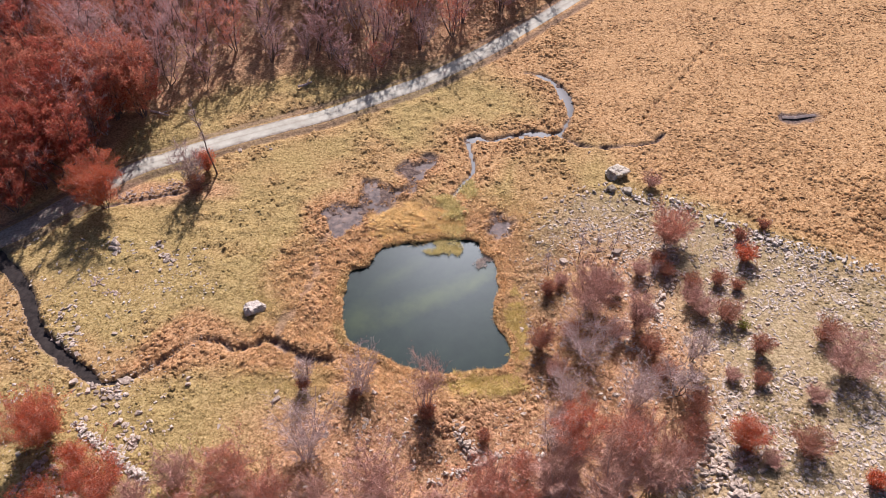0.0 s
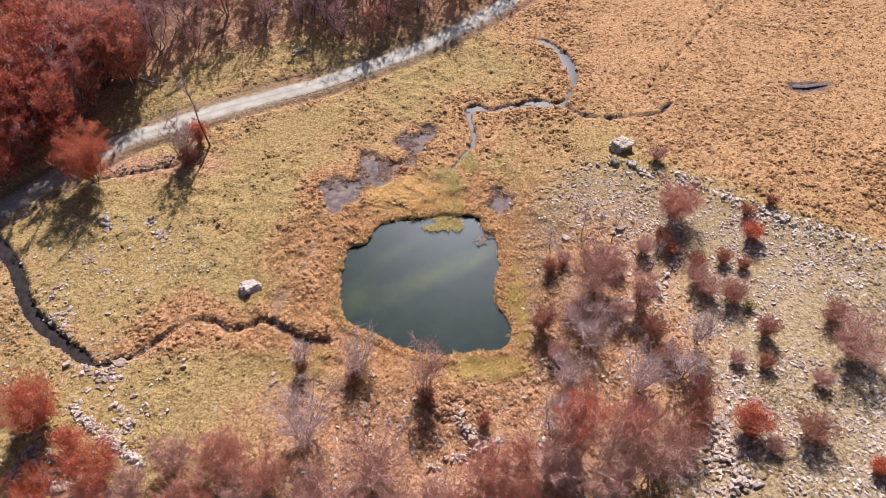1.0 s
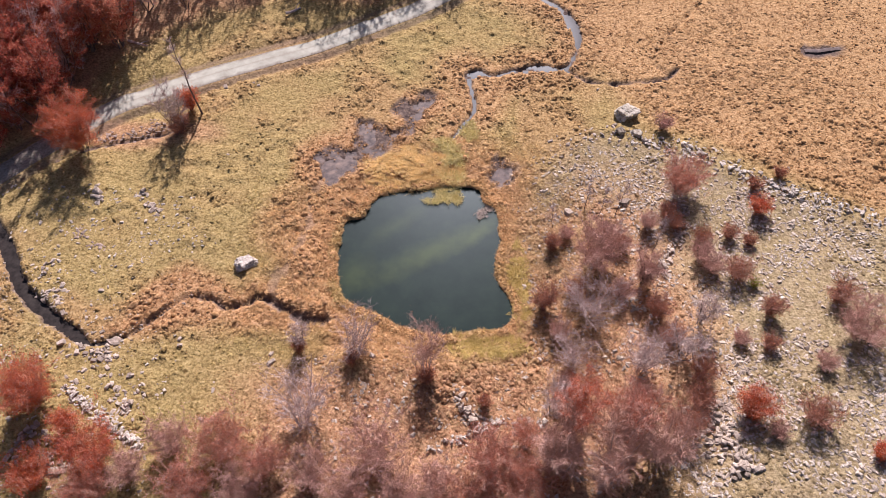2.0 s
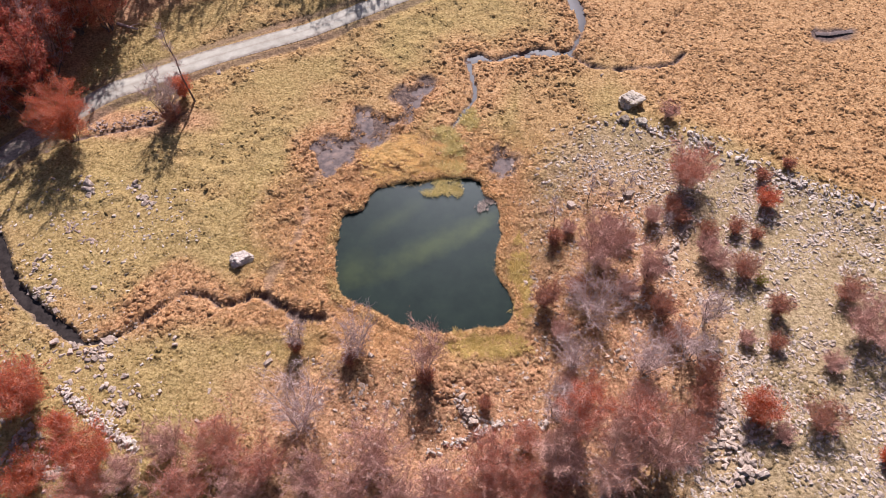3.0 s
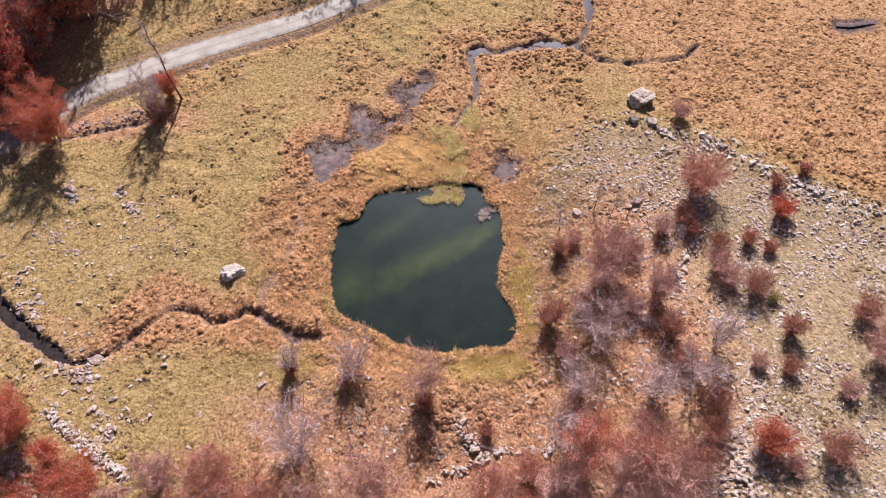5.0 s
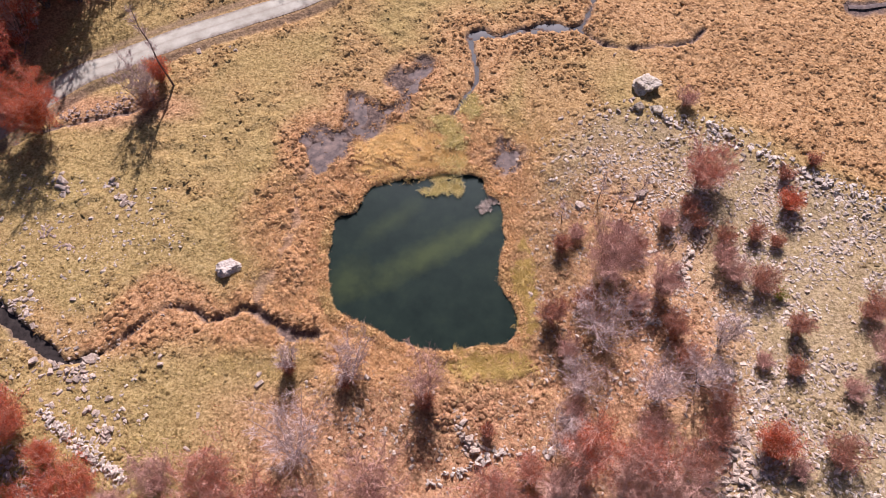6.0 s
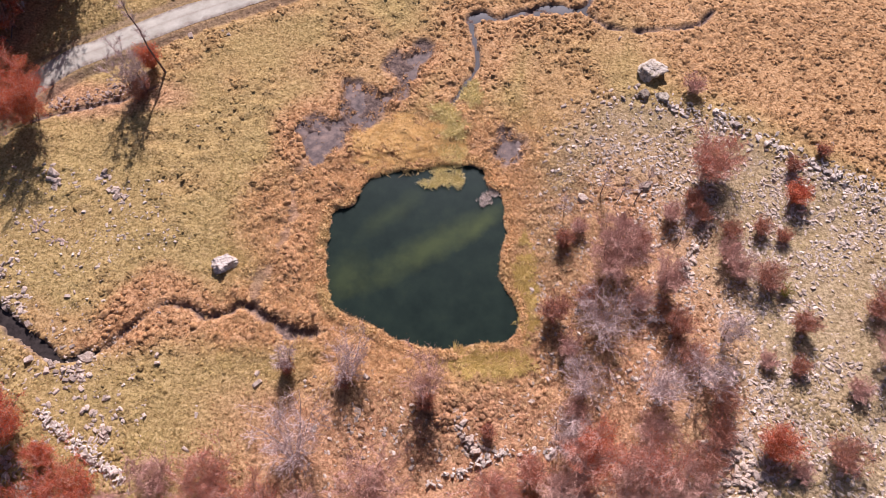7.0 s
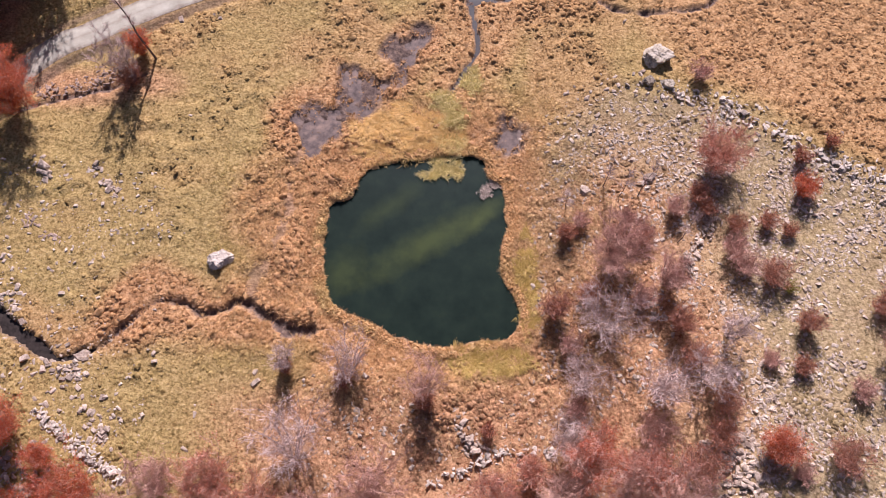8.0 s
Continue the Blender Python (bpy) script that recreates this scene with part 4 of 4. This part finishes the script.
    for k, (x, y, tall, wide, leaves, mat) in enumerate([(10.9, 26.4, 8.2, 5.0, 3000, RUSSET), (14.4, 25.8, 8.0, 5.6, 1300, RUSSET), (9.0, 24.0, 5.6, 4.6, 400, DUSKY),
                                                         (16.6, 24.2, 5.6, 4.8, 500, DUSKY), (12.8, 22.8, 6.6, 5.6, 500, RUST)]):
        ob = plant("tree", 300 + k, tall, wide, 7, 4600, 3 * leaves, GREY_BARK, BROWN_BARK, mat, 0.042, "slender multi-stemmed tree keeping red leaves in its crown", "tree",
                   "red-leaved trees", rad=0.09, vase=0.8, leaf_low=0.7 if mat is RUSSET else 0.2, limbs=26, twig_r=0.01)
        ob.location = (x, y, float(ground_height(x, y)) - 0.05)
    for k, (x, y, tall, wide, lean) in enumerate([(-26.0, 62.0, 9.2, 2.6, (-1.1, 0.9)), (11.0, 47.2, 3.8, 1.4, (-0.2, 0.6)), (15.4, 48.4, 4.4, 2.0, (0.2, 0.8)),
                                                  (17.0, 48.4, 4.8, 2.2, (0.5, 0.8)), (19.9, 44.2, 4.4, 1.8, (0.4, 0.8)), (14.2, 49.4, 4.0, 1.6, (0, 0.6))]):
        ob = plant("tree", 400 + k, tall, wide, 1, 330 if k == 0 else 170, 0, DARK_BARK, GREY_BARK, RUST, twig_r=0.014 if k == 0 else 0.01, label="thin leafless tree with a slanting dark trunk", category="tree", group="bare trees",
                   trunk_low=0.3, rad=0.11 if k == 0 else 0.045, lean=lean)
        ob.location = (x, y, float(ground_height(x, y)) - 0.05)


def forest():
    kinds = []
    for k in range(10):
        red = k % 5
        kinds.append(plant("tree", 500 + k, 9.4, 8.0, 3 + k % 3, 800, (7000, 3600, 900, 500, 1500)[red], DARK_BARK if red != 3 else GREY_BARK, (RED_BARK, PLUM_BARK, PLUM_BARK, GREY_BARK, PLUM_BARK)[red],
                           MAROON if k == 0 else (EMBER, EMBER, DUSKY, ASHEN, DUSKY)[red], 0.095, ("broad forest tree with dense russet autumn leaves", "forest tree with brown autumn leaves",
                           "leafless grey forest tree", "leafless grey forest tree", "nearly bare forest tree with reddish twigs")[red], "tree", "forest trees",
                           trunk_low=0.0, rad=0.1, vase=0.95, twig_r=0.015, slim=0.5, limbs=16))
    r = random.Random(5)
    spots = []
    for j in range(22):
        for i in range(34):
            x, y = -98 + 4.3 * i + r.uniform(-1.8, 1.8), 40 + 4.0 * j + r.uniform(-1.6, 1.6)
            spots.append((x, y))
    spots += [(-46.8, 57.6), (-44.2, 60.6), (-49.5, 55.4), (-43.2, 64.5), (-52.5, 53.6), (-55.5, 51.5), (-42.6, 67.2), (-43.6, 70.8), (-46.4, 63.4), (-47.2, 67.0), (-41.4, 72.6), (-44.6, 74.4), (-48.2, 71.0), (-40.6, 76.6), (-50.2, 59.4), (-38.2, 78.2), (-42.2, 66.0), (-41.6, 69.6), (-41.0, 73.4), (-45.2, 59.6), (-43.8, 62.6), (-39.2, 76.0), (-52.0, 62.0), (-54.5, 57.5)]
    x, y = np.array(spots).T
    d, road = depth_in(x, y, FOREST), away(x, y, ROAD)
    keep = (d > 0.1) & (road > 3.0) & (np.random.default_rng(8).random(len(x)) < np.where(x > -33, 0.74, 1.0)) & (y < 120) & (x > -35 - 0.47 * (y - 24)) & (x < 20)
    z = ground_height(x, y)
    first = {}
    for px, py, pz, ok, dd in zip(x, y, z, keep, d):
        if not ok:
            continue
        red = ramp(-20, -50, px) * 0.55 + 0.08
        k = (r.choice((0, 0, 0, 5, 6, 4) if py < 72 else (0, 5, 5, 5, 6, 4)) if r.random() < red + 0.4 * (px < -38) * (py < 78) else r.choice((2, 3, 7, 8, 4, 9, 1)))
        s = r.uniform(0.82, 1.2) * (0.72 if px < -36 and py < 61 else 1 if dd >= 3.5 or px < -36 or px > 0 else 0.66)
        m = pose(px, py, pz - 0.1, 0, 0, r.uniform(0, 360)) @ Matrix.Diagonal((s, s, s * r.uniform(0.9, 1.1), 1))
        if k in first:
            copy_thing(kinds[k], m)
        else:
            first[k] = m
    for k, ob in enumerate(kinds):
        ob.matrix_basis = first.get(k, pose(-70, 90, 8))


# ---- grass ----
def blades(x, y, z, zone, count, length, width, low, high, g, comb=0.0):
    """Tufts of tapering blades that splay from one root."""
    n = len(x)
    az = g.uniform(0, 2 * math.pi, (n, count))
    if comb:
        az = np.where(g.random((n, count)) < comb, (fbm(x, y, 3.0, 2) * 14)[:, None] + g.normal(size=(n, count)) * 0.4, az)
    el = np.radians(g.uniform(low, high, (n, count)))
    ln = length[:, None] * g.uniform(0.6, 1.2, (n, count))
    root = np.stack([x, y, z], -1)[:, None, :] + np.stack([np.cos(az), np.sin(az), 0 * az], -1) * (0.22 * length[:, None, None])
    root[..., 2] -= 0.03
    tip = root + np.stack([np.cos(az) * np.cos(el), np.sin(az) * np.cos(el), np.sin(el)], -1) * ln[..., None]
    side = np.stack([-np.sin(az), np.cos(az), 0 * az], -1) * (width * g.uniform(0.6, 1.3, (n, count)))[..., None]
    V = np.stack([root - side, root + side, tip], 2).reshape(-1, 3)
    return V, np.arange(len(V)).reshape(-1, 3), np.repeat(zone, 3 * count, 0)


def mounds(x, y, z, zone, wide, tall, g):
    """Rounded tussocks: low uneven domes."""
    n, k = len(x), 5
    t = 2 * math.pi * np.arange(k) / k
    ring = np.concatenate([np.stack([np.cos(t), np.sin(t), np.full(k, -0.2)], -1), np.stack([0.6 * np.cos(t + 0.4), 0.6 * np.sin(t + 0.4), np.full(k, 0.62)], -1), [(0, 0, 1.0)]])
    V = ring[None] * (1 + 0.3 * g.normal(size=(n, 2 * k + 1, 1)) * (1, 1, 0.6))
    V = V * np.stack([wide, wide * g.uniform(0.7, 1.2, n), tall], -1)[:, None, :]
    a = g.uniform(0, 2 * math.pi, n)
    c, s = np.cos(a)[:, None], np.sin(a)[:, None]
    V = np.stack([V[..., 0] * c - V[..., 1] * s, V[..., 0] * s + V[..., 1] * c, V[..., 2]], -1) + np.stack([x, y, z], -1)[:, None, :]
    T = []
    for i in range(k):
        j = (i + 1) % k
        T += [(i, j, k + i), (j, k + j, k + i), (k + i, k + j, 2 * k)]
    T = (np.arange(n)[:, None, None] * (2 * k + 1) + np.array(T)[None]).reshape(-1, 3)
    return V.reshape(-1, 3), T, np.repeat(zone, 2 * k + 1, 0)


def on_meadow(n, g, power):
    y = 17 + 92 * g.random(n) ** power
    x = g.uniform(-1, 1, n) * (44 + 0.34 * (y - 17))
    zn = zones(x, y)
    open_land = (zn[:, 3] < 0.3) & (depth_in(x, y, POND) < -0.25) & (away(x, y, ROAD) > 1.5) & (depth_in(x, y, FOREST) < 5)
    return x[open_land], y[open_land], zn[open_land]


def scatter_grass():
    g = np.random.default_rng(11)
    x, y, zn = on_meadow(150000, g, 1.35)
    marsh, stony, litter, mud = zn.T
    far = ramp(14, 20, x) * ramp(58, 66, y)
    clear = ramp(0.4, 0.9, np.minimum(away(x, y, WEST), np.minimum(away(x, y, NORTH), away(x, y, EAST))))
    ring = ramp(9.5, 6.0, -depth_in(x, y, POND) + 5 * (fbm(x, y, 4.0, 2) - 0.5))
    thick = clear * (1 - 0.35 * ring) * (0.06 + 0.12 * ramp(-9, -12, x) * ramp(37, 33, y) + 0.55 * marsh * (1 - 0.3 * far) - 0.03 * stony) * (0.2 + 1.6 * ramp(0.4, 0.66, fbm(x + 8, y, 5.0, 3))) * (0.3 + clump(x, y))
    keep = g.random(len(x)) < thick
    x, y, zn, far = x[keep], y[keep], zn[keep], far[keep]
    z = ground_height(x, y)
    wide = (0.15 + 0.08 * zn[:, 0]) * g.uniform(0.5, 1.7, len(x))
    tall = wide * (0.24 + 0.24 * zn[:, 0]) * (1 - 0.52 * far) * g.uniform(0.5, 1.4, len(x))
    V, T, Z = mounds(x, y, z, zn, wide, tall, g)
    Z[:, 3] = 1
    tagged(new("tussock", triangles("tussock", V, T, GRASS, Z, True)), "rounded tussocks of dry yellow and brown grass", "grass", kind="stuff")
    # blades lean off the tussocks and lie over the ground
    x, y, zn = on_meadow(150000, g, 1.35)
    keep = g.random(len(x)) < (0.22 + 0.3 * zn[:, 0] - 0.1 * zn[:, 1]) * (1 - 0.45 * ramp(14, 20, x) * ramp(58, 66, y))
    x, y, zn = x[keep], y[keep], zn[keep]
    z = ground_height(x, y)
    size = (0.17 + 0.17 * zn[:, 0] - 0.03 * zn[:, 1]) * g.uniform(0.7, 1.4, len(x))
    wet = zn[:, 0] > 0.5
    sets = [blades(x[~wet], y[~wet], z[~wet] + 0.02, zn[~wet], 5, size[~wet], 0.038, 5, 40, g), blades(x[wet], y[wet], z[wet] + 0.07, zn[wet], 6, 0.85 * size[wet], 0.036, -5, 32, g, 0.7)]
    for (V, T, Z), name, label in zip(sets, ("meadow_grass", "marsh_grass"), ("short dry yellow-green meadow grass", "long matted orange-brown marsh grass")):
        Z[:, 3] = 1
        tagged(new(name, triangles(name, V, T, GRASS, Z)), label, "grass", kind="stuff")
    # matted sedge round the pond, combed by wind and water
    m = 30000
    x, y = g.uniform(-19, 16, m), g.uniform(27, 68, m)
    gap = -depth_in(x, y, POND)
    zn = zones(x, y)
    keep = (gap > 0.2) & (g.random(m) < ramp(11.0, 4.0, gap + 7 * (fbm(x, y, 4.0, 3) - 0.5))) & (zn[:, 3] < 0.4) & (g.random(m) < 1 - 0.8 * zn[:, 2] * ramp(36, 32, y))
    keep &= (g.random(m) < ramp(0.75, 1.1, np.hypot((x + 2.6) / 5.0, (y - 54.4) / 2.4)) + 0.25)
    x, y, zn = x[keep], y[keep], zn[keep]
    zn[:, 0] = np.maximum(zn[:, 0], 0.6 * ramp(8, 3.5, -depth_in(x, y, POND)))
    V, T, Z = blades(x, y, ground_height(x, y) + 0.05, zn, 13, g.uniform(0.22, 0.55, len(x)), 0.023, -2, 24, g, 0.8)
    Z[:, 3] = 1
    tagged(new("sedge", triangles("sedge", V, T, SEDGE, Z)), "matted orange and golden sedge lying in combed waves", "grass", kind="stuff")
    # tufts that stand in the muddy pools
    m = 2600
    x, y = g.uniform(-13.5, 8.5, m), g.uniform(52.5, 65.5, m)
    inside = np.maximum(depth_in(x, y, MUD), depth_in(x, y, MUD_EAST))
    keep = (inside > -0.4) & (g.random(m) < ramp(0.45, 0.62, fbm(x, y + 5, 1.1, 3)) * 0.8 + ramp(0.5, -0.2, inside) * 0.6)
    x, y = x[keep], y[keep]
    zn = np.zeros((len(x), 4))
    zn[:, 0] = 0.9
    V, T, Z = blades(x, y, ground_height(x, y) + 0.08, zn, 7, g.uniform(0.16, 0.34, len(x)), 0.04, 0, 55, g, 0.4)
    Z[:, 3] = 1
    tagged(new("pool_grass", triangles("pool_grass", V, T, GRASS, Z)), "sparse brown grass tufts standing in muddy pools", "grass", kind="stuff")
    # the fringe that overhangs the pond
    m = 2000
    i, u = g.integers(0, len(POND), m), g.random(m)
    nxt = POND[(i + 1) % len(POND)]
    p = POND[i] + (nxt - POND[i]) * u[:, None]
    p = p + unit(p - POND.mean(0)) * g.uniform(0.15, 0.8, (m, 1))
    z = np.maximum(ground_height(p[:, 0], p[:, 1]), 0.05)
    zn = np.zeros((m, 4))
    zn[:, 0] = np.clip(1.7 - 1.6 * fbm(p[:, 0], p[:, 1], 3.0, 2), 0, 1)
    V1, T1, Z1 = mounds(p[:, 0], p[:, 1], z, zn, g.uniform(0.14, 0.3, m), g.uniform(0.1, 0.24, m), g)
    V2, T2, Z2 = blades(p[:, 0], p[:, 1], z + 0.12, zn, 11, g.uniform(0.22, 0.42, m), 0.028, -15, 45, g)
    Z = np.concatenate([Z1, Z2])
    Z[:, 3] = 1
    tagged(new("bank_sedge", triangles("bank_sedge", np.concatenate([V1, V2]), np.concatenate([T1, T2 + len(V1)]), SEDGE, Z)),
           "dense orange-brown sedge overhanging the pond bank", "grass", kind="stuff")


def reeds():
    g = np.random.default_rng(23)
    tuft, inflow = "pale yellow-green reed tuft growing into the pond", "pale straw and green reeds along the inflow"
    for name, mat, cx, cy, rx, ry, m, label in (
            ("sedge", OLIVE, 7.5, 40.6, 0.8, 4.2, 60, "olive-gold sedge fringe along the pond bank"), ("sedge", OLIVE, 4.0, 34.2, 3.4, 1.3, 70, "olive-gold sedge patch beside the pond"),
            ("sedge", GOLD, -3.4, 54.6, 4.2, 2.4, 190, "golden sedge bed between brook and pond"), ("sedge", GOLD, 0.2, 53.8, 2.4, 1.4, 80, "golden sedge bed between brook and pond"),
            ("reed_bed", REED, -0.8, 50.75, 0.6, 0.35, 7, tuft), ("reed_bed", REED, 0.2, 51.0, 0.5, 0.5, 8, tuft), ("reed_bed", REED, 1.4, 50.6, 0.55, 0.4, 7, tuft),
            ("reed_bed", REED, 1.6, 51.5, 0.5, 0.6, 7, tuft), ("reed_bed", REED, 0.5, 51.9, 0.8, 0.35, 7, tuft),
            ("reed_bed", REED, 0.4, 57.8, 1.2, 1.1, 26, inflow), ("reed_bed", REED, 1.3, 56.0, 1.1, 1.4, 34, inflow), ("reed_bed", REED, 1.1, 53.6, 1.1, 1.0, 24, inflow), ("reed_bed", REED, 2.7, 59.6, 1.0, 1.5, 20, inflow),
            ("reed_bed", ASH_REED, 4.2, 49.0, 0.22, 0.5, 5, "small ash-grey reed spit at the pond edge"), ("reed_bed", ASH_REED, 4.9, 49.7, 0.25, 0.4, 4, "small ash-grey reed spit at the pond edge")):
        a, r = g.uniform(0, 2 * math.pi, m), np.sqrt(g.random(m))
        r = r * (0.5 + 1.0 * fbm(4 * np.cos(a) + cx, 4 * np.sin(a) + cy, 1.6, 2))
        hx, hy = cx + rx * r * np.cos(a), cy + ry * r * np.sin(a)
        x, y = np.repeat(hx, 9) + g.normal(size=9 * m) * 0.22, np.repeat(hy, 9) + g.normal(size=9 * m) * 0.17
        z = np.maximum(ground_height(x, y), -0.02) + 0.1
        V, T, Z = blades(x, y, z, np.zeros((9 * m, 4)), 8, g.uniform(0.3, 0.75, 9 * m) * (0.6 if label == tuft else 0.5 if mat is ASH_REED else 0.85), 0.03, *((0, 26) if name == "sedge" else (6, 42)), g, 0.75 if name == "sedge" else 0.3)
        tagged(new(name, triangles(name, V, T, mat)), label, "reeds", kind="stuff")


def fallen_leaves():
    g = np.random.default_rng(31)
    x, y = g.uniform(-34, 32, 60000), g.uniform(18, 52, 60000)
    zn = zones(x, y)
    near = np.zeros(len(x))
    for px, py, s in ((-32, 28, 5), (-26, 24, 5), (-16, 24, 6), (-37, 57, 5), (12, 26, 7), (4, 24, 5), (24.8, 27.4, 3.5), (24, 52, 4), (31, 48.4, 2.5)):
        near = np.maximum(near, ramp(s, 0.3 * s, np.hypot(x - px, y - py)))
    keep = (g.random(len(x)) < 0.28 * zn[:, 2] + 0.3 * near) & (depth_in(x, y, POND) < -0.3)
    x, y = x[keep], y[keep]
    V, Q = leaf_quads(np.stack([x, y, ground_height(x, y) + 0.05], -1), 0.06, g)
    tagged(new("fallen_foliage", triangles("fallen_foliage", V, Q, RUST)), "scattered dry reddish-brown leaves on the ground", "leaf litter", kind="stuff")


fallen_leaves()
log(-36.2, 73.6, 2.8, -20, "grey weathered fallen log at the forest edge")
log(-18.5, 79.5, 2.0, 35, "grey weathered fallen log at the forest edge")
shrubs()
forest()
scatter_grass()
reeds()
loose_stones()
